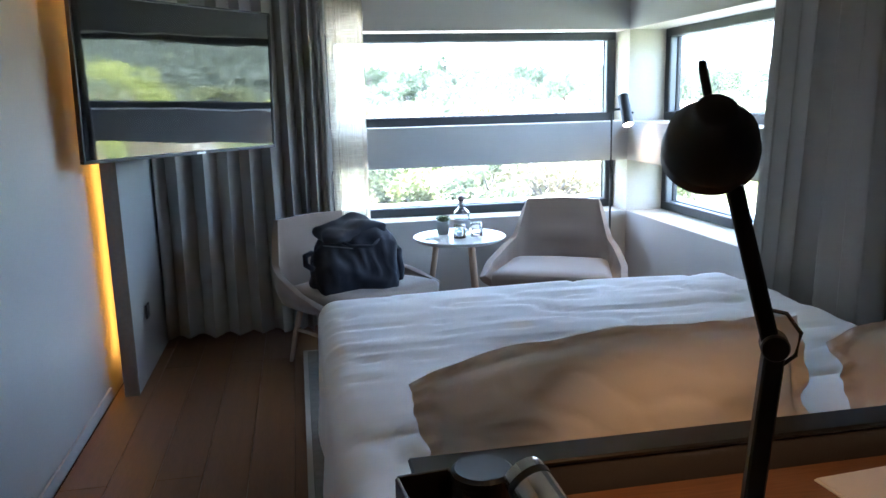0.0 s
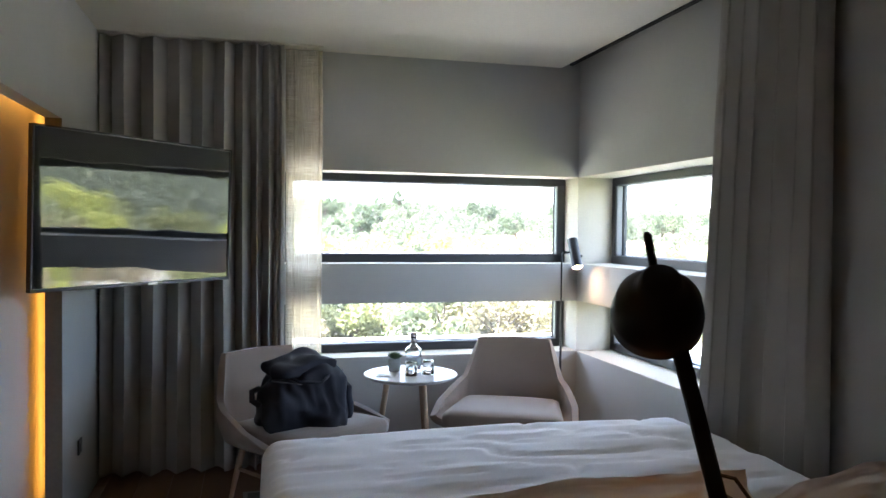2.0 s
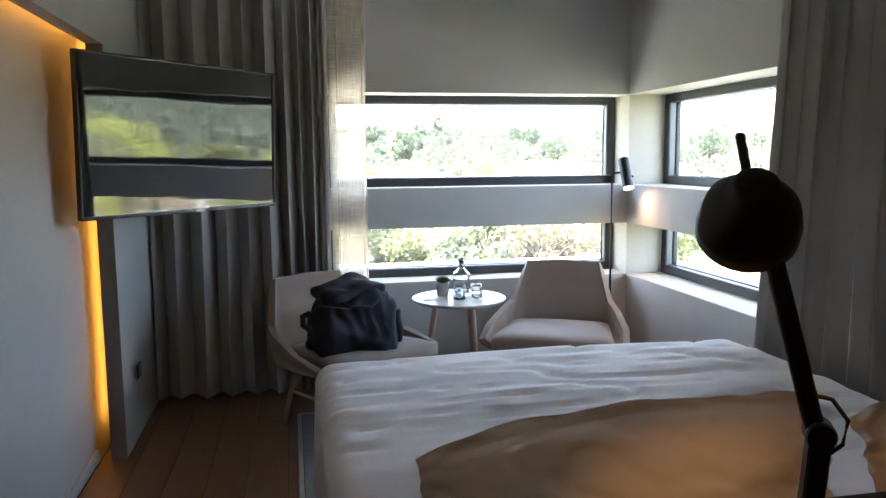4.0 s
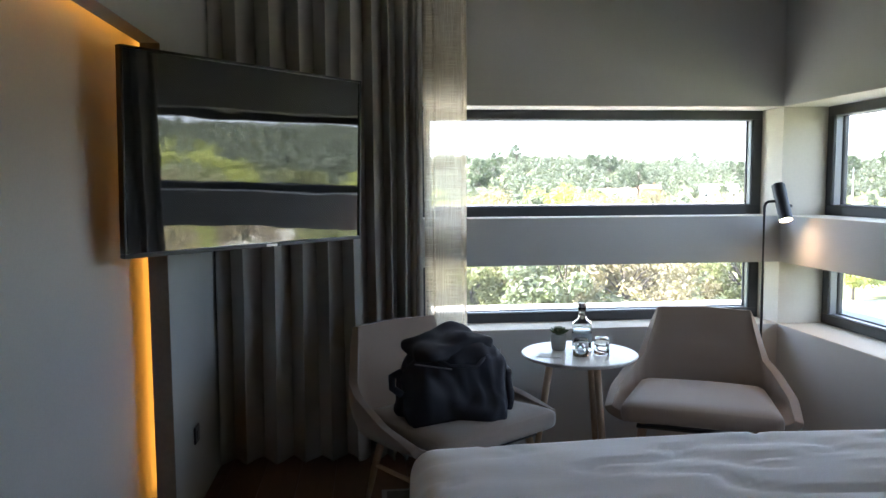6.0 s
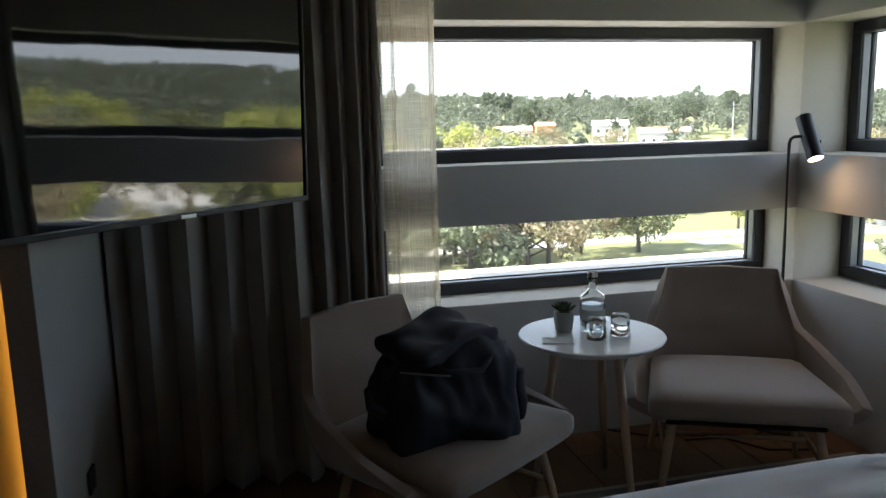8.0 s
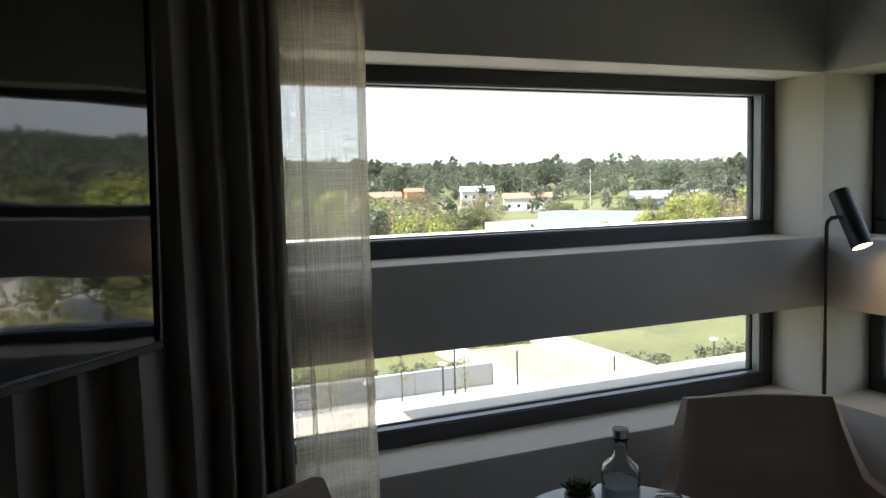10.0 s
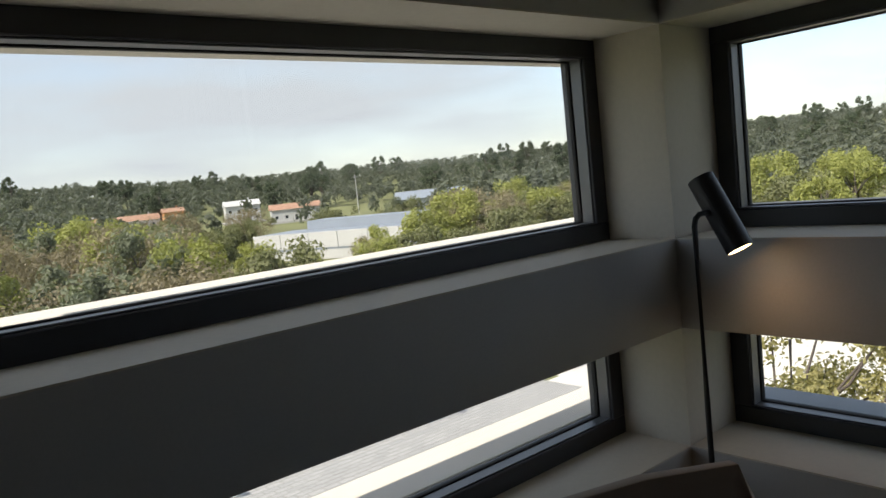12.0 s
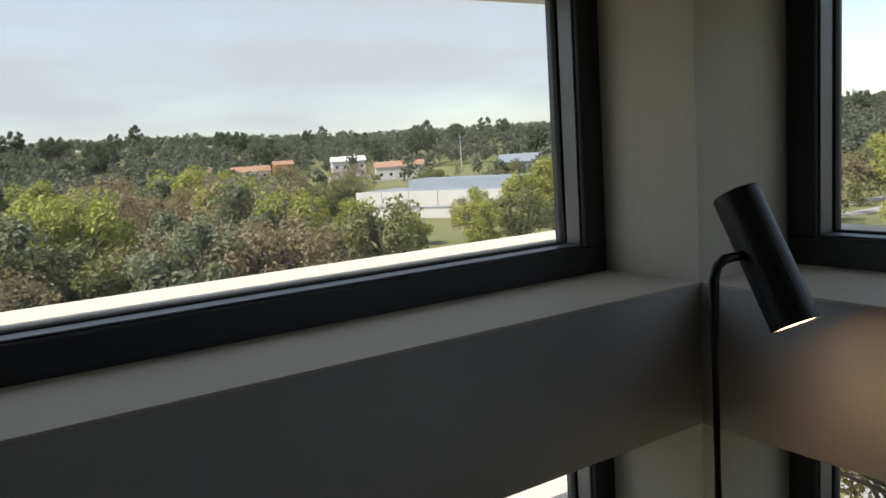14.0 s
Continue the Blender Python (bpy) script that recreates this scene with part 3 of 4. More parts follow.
# ---------------------------------------------------------------- side table and what stands on it
def side_table():
    t = base("side_table", pose(0.778, 4.185, 0), "round white side table with three ash legs", "table")
    part("tabletop", revolve([(0.262, 0.645), (0.285, 0.660), (0.288, 0.665), (0.285, 0.670), (0.0, 0.670)], 64), M_TABLE, t)
    for a in (-70, 50, 170):
        c, s = math.cos(radians(a)), math.sin(radians(a))
        part("leg", tube([(0.14 * c, 0.14 * s, 0.648), (0.19 * c, 0.19 * s, 0.3), (0.235 * c, 0.235 * s, 0.0)], [0.019, 0.017, 0.012], 12), M_ASH, t, "pale ash leg", True)
    part("leg_plate", revolve([(0.16, 0.632), (0.17, 0.645)], 24), M_ASH, t)


side_table()
TT = 0.671
bot = base("water_bottle", pose(0.805, 4.235, TT) @ Matrix.Diagonal((1.15, 1.15, 1.02, 1)), "clear glass water bottle with a silver stopper", "bottle")
part("glass_body", revolve([(0.0, 0.0), (0.040, 0.0), (0.043, 0.006), (0.043, 0.125), (0.040, 0.142), (0.020, 0.160), (0.0155, 0.172), (0.0155, 0.205), (0.018, 0.207),
                            (0.018, 0.214), (0.013, 0.214), (0.0125, 0.172), (0.017, 0.158), (0.037, 0.140), (0.040, 0.125), (0.040, 0.010), (0.0, 0.008)], 40), M_GLASS, bot, smooth=True)
part("water", revolve([(0.0, 0.0085), (0.0395, 0.0105), (0.0395, 0.105), (0.0, 0.105)], 40), M_WATER, bot)
part("stopper", revolve([(0.012, 0.195), (0.0125, 0.214), (0.019, 0.2145), (0.019, 0.234), (0.017, 0.236)], 28), M_CHROME, bot, "silver stopper")
part("label_band", revolve([(0.0434, 0.045), (0.0434, 0.088)], 40), mat("pale_print", (0.55, 0.62, 0.66), 0.5, trans=0.6), bot, "faint printed band")


def tumbler(x, y):
    g = base("glass_tumbler", pose(x, y, TT), "clear drinking glass standing upside down on the table", "glass", "upturned glasses on the table")
    part("glass_wall", revolve([(0.037, 0.0), (0.0385, 0.001), (0.036, 0.078), (0.032, 0.086), (0.0, 0.087), (0.0, 0.074), (0.030, 0.073), (0.034, 0.066), (0.036, 0.002)], 36), M_GLASS, g, smooth=True)


tumbler(0.765, 4.11)
tumbler(0.875, 4.13)
pot = base("potted_succulent", pose(0.690, 4.255, TT), "small grey ceramic pot with a dark green succulent", "plant")
part("pot", revolve([(0.0, 0.0), (0.030, 0.0), (0.034, 0.006), (0.040, 0.05), (0.039, 0.080), (0.036, 0.082), (0.035, 0.07), (0.0, 0.07)], 32), M_POT, pot, smooth=True)
part("soil", revolve([(0.0, 0.070), (0.0345, 0.072)], 24), M_SOIL, pot)
rng = random.Random(4)
for i in range(26):
    a, up, ln = i * 2.4, radians(20 + 62 * (i / 26)), 0.055 - 0.018 * (i / 26)
    bm = rbox(ln, 0.020, 0.007, 0.003, 3, lambda p: Vector((p.x, p.y * (1.0 - 0.75 * max(0, p.x / 0.03)), p.z + 4 * p.x * p.x)))
    lf = part("leaf", bm, M_SUCC, pot, smooth=True)
    lf.matrix_basis = Matrix.Translation((0, 0, 0.078)) @ Matrix.Rotation(a, 4, "Z") @ Matrix.Rotation(-up, 4, "Y") @ Matrix.Translation((ln * 0.55, 0, 0))
card = base("card", pose(0.615, 4.13, TT, 0, 0, -20), "folded white paper card on the table", "card")
part("leaf", box(-0.06, 0.06, -0.045, 0.045, 0.0, 0.0012), M_PAPER, card)
part("leaf", box(-0.058, 0.058, -0.043, 0.045, 0.0016, 0.0026), M_PAPER, card)


# ---------------------------------------------------------------- floor lamp
def floor_lamp():
    l = base("floor_lamp", pose(1.93, 4.56, 0), "slim black floor lamp with a lit cylinder head", "lamp")
    part("foot", revolve([(0.13, 0.0), (0.13, 0.010), (0.125, 0.013), (0.0, 0.013)], 40), M_BLACK, l)
    part("pole", tube([(0, 0, 0.01), (0, 0, 0.9), (0, 0, 1.375), (0.006, -0.001, 1.395), (0.02, -0.004, 1.405), (0.075, -0.015, 1.408)], 0.0075, 12), M_BLACK, l, smooth=True)
    hd = part("head", revolve([(0.0, 0.10), (0.034, 0.10), (0.036, 0.098), (0.036, -0.118), (0.032, -0.118), (0.032, -0.100), (0.0, -0.100)], 36), M_BLACK, l, smooth=False)
    hd.matrix_basis = Matrix.Translation((0.088, -0.02, 1.408)) @ Vector((0.02, 0.47, 0.88)).to_track_quat("Z", "Y").to_matrix().to_4x4()
    part("lens", revolve([(0.0, -0.1165), (0.0315, -0.1165), (0.0315, -0.102)], 24), M_BULB, hd, "warm glowing lens")
    part("knob", tube([(-0.036, 0, -0.03), (-0.05, 0, -0.03)], 0.008, 12), M_BLACK, hd)
    return hd


floor_lamp()
sp = bpy.data.lights.new("reading_spot", "SPOT")
sp.energy, sp.color, sp.spot_size, sp.spot_blend, sp.shadow_soft_size = 0.23, (1.0, 0.55, 0.25), radians(120), 0.9, 0.025
new("reading_spot", sp).matrix_world = look((2.018, 4.485, 1.280), (2.05, 4.30, 0.80))

# cables and socket strip under the chair
for k, pts in enumerate((((1.93, 4.5, 0.02), (1.7, 4.45, 0.012), (1.5, 4.55, 0.012), (1.25, 4.6, 0.012), (1.1, 4.7, 0.02)),
                         ((1.88, 4.25, 0.012), (1.7, 4.3, 0.012), (1.58, 4.48, 0.012), (1.4, 4.5, 0.012)))):
    tagged(link("power_cable", tube(pts, 0.005, 6), M_CABLE), "black power cable lying on the floor", "cable")
fo = base("floor_outlet", pose(1.74, 4.06, 0, 0, 0, -18), "striped floor outlet cover under the chair", "outlet")
part("plate", box(-0.11, 0.11, -0.06, 0.06, 0, 0.012, 0.003), M_SOCKET, fo)
for i in range(9):
    part("slat", box(-0.098 + i * 0.023, -0.086 + i * 0.023, -0.05, 0.05, 0.012, 0.016), M_ALU, fo)


# ---------------------------------------------------------------- bed, headboard desk
def bed():
    b = base("bed", pose(0, 0, 0), "large double bed with a smooth white duvet", "bed")
    part("base_frame", box(-0.06, 1.92, 1.06, 3.02, 0.06, 0.30, 0.02, 2), M_BEDBASE, b, "charcoal upholstered bed base")
    for x in (0.1, 1.75):
        for y in (1.2, 2.85):
            part("foot", revolve([(0.03, 0.0), (0.035, 0.062)], 16), M_BLACK, b).location = (x, y, 0)
    part("mattress", rbox(1.98, 1.98, 0.26, 0.06, 8), M_BEDLIN, b, smooth=True).location = (0.93, 2.05, 0.42)

    def drape(p):
        q = Vector((p.x, p.y, p.z))
        low = max(0.0, (0.16 - p.z) / 0.42)
        q.x += math.copysign(0.03, p.x) * low * (abs(p.x) > 0.9)
        q.x += 0.012 * math.sin(p.y * 9 + 1.3 * math.sin(p.y * 4)) * low
        q.y += 0.012 * math.sin(p.x * 8) * low
        wr = noise.noise(Vector((p.x * 0.9 + 0.4 * p.y, p.y * 5.0, 0.3))) * 0.016 + noise.noise(Vector((p.x * 3.2, p.y * 11, 4.1))) * 0.006
        wr += 0.010 * noise.noise(Vector((p.x * 1.5, p.y * 1.5, 9)))
        sharp = abs(noise.noise(Vector((p.x * 1.6 + p.y * 0.8, p.y * 6.5, 2.2))))
        q.z += (wr - 0.014 * max(0, 0.10 - sharp) / 0.10) * (p.z > 0.1)
        q.z += 0.012 * (1 - (p.x / 1.0) ** 2) * (p.z > 0.1)
        return q

    part("duvet", rbox(2.06, 1.98, 0.46, 0.085, 70, drape), M_BEDLIN, b, "rumpled white cotton duvet", True).location = (0.90, 2.10, 0.395)


bed()


def pillow(m, w, h, t, label, seed):
    rng = random.Random(seed)
    o = Vector((rng.uniform(0, 9), rng.uniform(0, 9), 0))

    W, Hh = w / 2 + 0.055, h / 2 + 0.045

    def side(sg):
        rows = []
        for j in range(45):
            v = -1 + 2 * j / 44
            row = []
            for i in range(65):
                u = -1 + 2 * i / 64
                a, b = abs(u) * W / (w / 2), abs(v) * Hh / (h / 2)
                k = max(0.0, (1 - min(1, a) ** 3.2) * (1 - min(1, b) ** 3.2)) ** 0.5
                pin = 1 - 0.06 * (1 - abs(v)) * abs(u) ** 4 + 0.03 * noise.noise(Vector((3, v * 5, 0)) + o) * abs(u) ** 6
                x, z = u * W * pin, v * Hh * (1 - 0.09 * (1 - u * u) * abs(v) ** 4 + 0.04 * noise.noise(Vector((u * 5, 7, 0)) + o) * abs(v) ** 6)
                e = noise.noise(Vector((u * 2.2, v * 2.2, 0)) + o) * 0.018 + noise.noise(Vector((u * 7, v * 3, 2)) + o) * 0.009
                crease = -0.012 * max(0, 0.12 - abs(noise.noise(Vector((u * 3.5 + v * 2, v * 2.5 - u, 5)) + o))) / 0.12 * min(1, k * 1.5)
                fl = 0.030 * noise.noise(Vector((u * 6, v * 6, 8)) + o) * min(1, max(0.0, max(a, b) - 0.97) / 0.1)
                sag = -(0.085 if u < 0 else 0.04) * u * u * (v > 0) * v
                row.append((x, sg * (t / 2 * k + 0.0025) + sg * crease + e * min(1, k + 0.2) + fl, z + sag + e * 0.4))
            rows.append(row if sg > 0 else row[::-1])
        return rows

    p = base("pillow", m, label, "pillow", "pillows against the headboard")
    for sg, nm in ((-1, "back_face"), (1, "front_face")):
        part(nm, sheet(side(sg)), M_BEDLIN, p, smooth=True)


pillow(pose(0.53, 1.20, 0.75, -22, -1.5, 0), 0.88, 0.42, 0.21, "plump white pillow leaning against the headboard", 2)
pillow(pose(1.56, 1.20, 0.75, -28, -2, 0), 0.80, 0.42, 0.20, "white pillow leaning on the far side of the bed", 5)


def headboard_desk():
    d = base("desk", pose(0, 0, 0), "walnut desk built against the back of the headboard", "desk")
    part("top", box(-0.04, 1.98, 0.36, 0.955, 0.71, 0.75, 0.004), M_DESK, d)
    for x in (-0.03, 1.92):
        part("side_panel", box(x, x + 0.04, 0.38, 0.95, 0.0, 0.71, 0.003), M_DESK, d)
    part("modesty_panel", box(0.08, 1.92, 0.92, 0.95, 0.30, 0.71, 0.002), M_DESK, d)
    h = base("headboard", pose(0, 0, 0), "low charcoal upholstered headboard behind the pillows", "headboard")
    part("panel", rbox(2.00, 0.075, 0.81, 0.015, 8), M_BEDBASE, h, smooth=True).location = (1.0, 1.0, 0.405)
    part("top_rail", box(0.0, 2.0, 0.96, 1.04, 0.808, 0.82, 0.004), M_BLACK, h, "black top rail")


headboard_desk()


# ---------------------------------------------------------------- desk lamp and small things on the desk
def arm_bar(a, b, w, t, bev=0.003):
    a, b = Vector(a), Vector(b)
    ln = (b - a).length
    bm = box(-w / 2, w / 2, -t / 2, t / 2, 0, ln, bev)
    bmesh.ops.transform(bm, matrix=Matrix.Translation(a) @ (b - a).to_track_quat("Z", "Y").to_matrix().to_4x4(), verts=bm.verts[:])
    return bm


def desk_lamp():
    l = base("desk_lamp", pose(0.388, 0.53, 0.751), "matte black jointed desk lamp with a round shade", "lamp")
    part("foot", revolve([(0.085, 0.0), (0.085, 0.012), (0.08, 0.016), (0.0, 0.016)], 40), M_BLACK, l)
    part("lower_arm", arm_bar((0.0, 0, 0.012), (0.028, -0.012, 0.44), 0.026, 0.026), M_BLACK, l)
    part("upper_arm", arm_bar((0.026, -0.010, 0.425), (-0.030, 0.018, 0.66), 0.022, 0.022), M_BLACK, l)
    j = part("joint", revolve([(0.016, -0.018), (0.018, -0.014), (0.018, 0.014), (0.016, 0.018)], 20), M_BLACK, l)
    j.matrix_basis = pose(0.028, -0.011, 0.432, 90, 0, -28)
    sh = part("shade", revolve([(0.0, 0.052), (0.020, 0.050), (0.024, 0.046), (0.026, 0.030), (0.034, 0.026), (0.050, 0.008), (0.0555, -0.016), (0.0555, -0.036), (0.053, -0.036),
                                (0.053, -0.016), (0.047, 0.006), (0.032, 0.020), (0.0, 0.022)], 48), M_BLACK, l, smooth=True)
    sh.matrix_basis = Matrix.Translation((-0.052, 0.026, 0.700)) @ Vector((-0.35, -0.72, 0.72)).to_track_quat("Z", "Y").to_matrix().to_4x4() @ Matrix.Scale(1.1, 4)
    part("bulb", revolve([(0.0, -0.012), (0.015, -0.012), (0.018, 0.0), (0.012, 0.018)], 20), M_DESKBULB, sh, "warm lit bulb")
    part("grip", arm_bar((-0.055, 0.028, 0.735), (-0.066, 0.034, 0.795), 0.011, 0.011), M_BLACK, l)
    part("cord", tube([(0.030, -0.014, 0.40), (0.052, -0.022, 0.42), (0.056, -0.024, 0.45), (0.040, -0.015, 0.475), (0.016, -0.004, 0.480)], 0.0028, 8), M_CABLE, l, "thin black cord", True)


desk_lamp()
dl = bpy.data.lights.new("desk_lamp_light", "SPOT")
dl.energy, dl.color, dl.spot_size, dl.spot_blend, dl.shadow_soft_size = 0.3, (1.0, 0.46, 0.15), radians(84), 0.6, 0.02
new("desk_lamp_light", dl).matrix_world = look((0.372, 0.575, 1.415), (0.66, 0.76, 0.74))

tray = base("valet_tray", pose(0.01, 0.86, 0.751, 0, 0, 6), "dark brown leather tray with a black rim", "tray")
part("bottom", box(-0.03, 0.06, -0.12, 0.08, 0, 0.006), M_LEATHER, tray)
for q in ((-0.035, 0.065, -0.126, -0.118, 0, 0.085), (-0.035, 0.065, 0.08, 0.088, 0, 0.085), (-0.04, -0.032, -0.12, 0.08, 0, 0.085), (0.06, 0.068, -0.12, 0.08, 0, 0.085)):
    part("side", box(*q, 0.002), M_LEATHER, tray)
can = base("canister", pose(0.115, 0.895, 0.751), "round black lidded canister on the desk", "canister")
part("body", revolve([(0.052, 0.0), (0.055, 0.004), (0.055, 0.085), (0.052, 0.09)], 32), M_PLASTIC, can)
part("lid", revolve([(0.057, 0.088), (0.057, 0.102), (0.05, 0.108), (0.0, 0.108)], 32), M_PLASTIC, can)
fl = base("steel_flask", Matrix.Translation((0.188, 0.745, 0.850)) @ Vector((-0.28, 0.86, 0.42)).to_track_quat("Z", "Y").to_matrix().to_4x4(), "shiny steel flask propped on the desk", "flask")
part("body", revolve([(0.0, -0.16), (0.034, -0.16), (0.038, -0.154), (0.038, 0.075), (0.036, 0.082), (0.0, 0.084)], 40), M_CHROME, fl, smooth=False)
part("collar", revolve([(0.0395, 0.050), (0.0395, 0.062)], 40), M_PLASTIC, fl)
for k in range(2):
    pts = [(0.40 + 0.045 * math.cos(a / 10 * 2 * math.pi) + 0.02 * k, 0.78 + 0.028 * math.sin(a / 10 * 2 * math.pi) + 0.01 * k, 0.758 + 0.004 * k + 0.001 * a) for a in range(12)]
    tagged(link("coiled_cable", tube(pts, 0.0045, 6), M_CABLE), "coiled black cable on the desk", "cable")
fld = base("paper_folder", pose(0.95, 0.80, 0.751, 0, 0, 4), "pale paper folder lying on the desk", "folder")
part("cover", box(-0.16, 0.16, -0.10, 0.10, 0, 0.004, 0.001), M_PAPER, fld)
part("sheet", box(-0.155, 0.155, -0.097, 0.099, 0.004, 0.006), M_PAPER, fld)

# rug under the bed
rg = base("rug", pose(0, 0, 0), "grey woven rug with a pale bound edge under the bed", "rug")
part("field", box(-0.19, 2.05, 1.3, 4.16, 0.001, 0.011, 0.003), M_RUG, rg)
part("binding", box(-0.215, -0.19, 1.3, 4.185, 0.001, 0.010, 0.002), M_RUGEDGE, rg, "pale bound edge")
part("binding", box(-0.19, 2.05, 4.16, 4.185, 0.001, 0.010, 0.002), M_RUGEDGE, rg, "pale bound edge")


# ---------------------------------------------------------------- outdoors: land
GZ = -10.0


def land(x, y):
    """Height of the ground: level round the plaza, wooded rises far off, higher towards the east."""
    d = math.hypot(x, y)
    az = math.degrees(math.atan2(x, y))
    rise = 30 - 7 * min(1, max(0, (az - 12) / 13)) - 3 * min(1, max(0, (az - 25) / 20)) + 5 * min(1, max(0, (az - 45) / 18))
    s = min(1, max(0, (d - 240) / 520))
    s = s * s * (3 - 2 * s)
    return GZ + rise * s + min(1, max(0, (d - 700) / 900)) * 10 + 1.5 * noise.noise(Vector((x * 0.006, y * 0.006, 0))) * s


rows = []
for r in [0, 8, 20, 40, 70, 100, 140, 190, 240, 290, 340, 400, 460, 530, 610, 700, 820, 1000, 1300, 1800, 2600]:
    rows.append([(r * math.sin(2 * math.pi * k / 120), r * math.cos(2 * math.pi * k / 120), land(r * math.sin(2 * math.pi * k / 120), r * math.cos(2 * math.pi * k / 120))) for k in range(121)])
bm = sheet(rows)
bmesh.ops.remove_doubles(bm, verts=bm.verts[:], dist=0.001)
bmesh.ops.recalc_face_normals(bm, faces=bm.faces[:])
structure(link("ground", bm, M_GROUND, smooth=True), "rough grassland rising to low wooded hills", "ground")
structure(link("building_wall", box(-14, XO - 0.05, -14, YO - 0.05, GZ, -0.31), M_OUT), "cream rendered outer wall of the building", "wall")
structure(link("plaza", box(-10, 60, 6, 34, GZ - 0.2, GZ + 0.03), M_PAVE), "pale paved plaza", "pavement")
structure(link("plaza", box(-10, 19, 34, 41.2, GZ - 0.2, GZ + 0.03), M_PAVE), "pale paved plaza", "pavement")
structure(link("forecourt", box(30, 120, -30, 33.0, GZ - 0.2, GZ + 0.034), mat("white_gravel", (0.62, 0.59, 0.53), 1.0, var=0.12, scale=0.2, fine=5)), "pale gravel parking ground", "ground")
structure(link("path", box(30, 33.5, 50, 52.4, GZ - 0.2, GZ + 0.04), M_PAVE), "pale footpath", "path")
for q in ((26.6, 110, 55, 58, "pale footpath"), (-30, 70, 66, 69.5, "pale footpath"), (38, 130, 62, 65, "pale road")):
    structure(link("path", box(q[0], q[1], q[2], q[3], GZ - 0.2, GZ + 0.045), M_PAVE), q[4], "path")
structure(link("lawn", box(-20, 19, 41.6, 66, GZ - 0.2, GZ + 0.05), M_LAWN), "mown lawn behind the low wall", "lawn")
structure(link("lawn", box(27.2, 110, 34.4, 55, GZ - 0.2, GZ + 0.05), M_LAWN), "rough lawn beside the sand court", "lawn")
structure(link("sand_court", box(19.3, 26.4, 34.2, 50, GZ - 0.2, GZ + 0.05), M_SAND), "ochre sand court between concrete walls", "court")


def low_wall(x0, x1, y0, y1, h):
    w = base("low_wall", pose(0, 0, 0), "low pale concrete garden wall", "wall", "garden walls")
    along_x = (x1 - x0) > (y1 - y0)
    n = max(1, int((x1 - x0 if along_x else y1 - y0) / 2.4))
    for i in range(n):
        if along_x:
            a, b = x0 + (x1 - x0) * i / n, x0 + (x1 - x0) * (i + 1) / n
            part("panel", box(a + 0.012, b - 0.012, y0, y1, GZ, GZ + h, 0.02), M_CONC, w)
        else:
            a, b = y0 + (y1 - y0) * i / n, y0 + (y1 - y0) * (i + 1) / n
            part("panel", box(x0, x1, a + 0.012, b - 0.012, GZ, GZ + h, 0.02), M_CONC, w)


low_wall(-10, 19.0, 41.2, 41.5, 1.3)
low_wall(19.0, 19.3, 34.0, 50, 1.3)
low_wall(26.4, 26.7, 34.0, 50, 1.3)
low_wall(27.0, 60, 34.0, 34.3, 0.5)


# street lamps and signs
def street_lamp(x, y, h):
    s = base("street_lamp", pose(x, y, GZ + 0.03), "slim dark lamp post with a small round top", "street lamp", "lamp posts on the plaza")
    part("post", tube([(0, 0, 0), (0, 0, h * 0.5), (0, 0, h)], [0.07, 0.055, 0.045], 8), M_FRAME, s)
    part("lamp_top", revolve([(0.05, h), (0.22, h + 0.05), (0.22, h + 0.12), (0.0, h + 0.18)], 16), M_WHITEB, s)
    part("foot_plate", box(-0.15, 0.15, -0.15, 0.15, 0, 0.03), M_FRAME, s)


for q in ((12.4, 33.0, 3.6), (16.7, 34.0, 3.6), (15.0, 37.6, 3.6), (20.5, 31.5, 3.4), (8.5, 31.5, 3.6), (27.5, 32.6, 3.2)):
    street_lamp(*q)
mh = tagged(link("manhole_cover", revolve([(0.35, GZ + 0.031), (0.35, GZ + 0.045), (0.0, GZ + 0.045)], 24), M_FRAME), "round iron manhole cover in the paving", "manhole")
mh.location = (14.8, 27.8, 0)


# ---------------------------------------------------------------- trees
def leaf_cloud(rng, clumps, per, size, spread):
    """Small two-sided leaf cards scattered round clump centres; cards bend along the middle."""
    vs, fs = [], []
    for c, r in clumps:
        for _ in range(per):
            d = Vector((rng.gauss(0, 1), rng.gauss(0, 1), rng.gauss(0, 0.8)))
            p = c + d.normalized() * r * (rng.random() ** 0.4) * spread
            n = (d.normalized() + Vector((rng.uniform(-1, 1), rng.uniform(-1, 1), rng.uniform(-0.3, 1)))).normalized()
            t = n.orthogonal().normalized()
            t = (Matrix.Rotation(rng.uniform(0, 6.28), 3, n) @ t)
            b = n.cross(t)
            s = size * rng.uniform(0.6, 1.4)
            i = len(vs)
            vs += [p - t * s, p + b * s * 0.55 + n * s * 0.2, p + t * s, p - b * s * 0.55 + n * s * 0.2]
            fs += [(i, i + 1, i + 2), (i, i + 2, i + 3)]
    return vs, fs


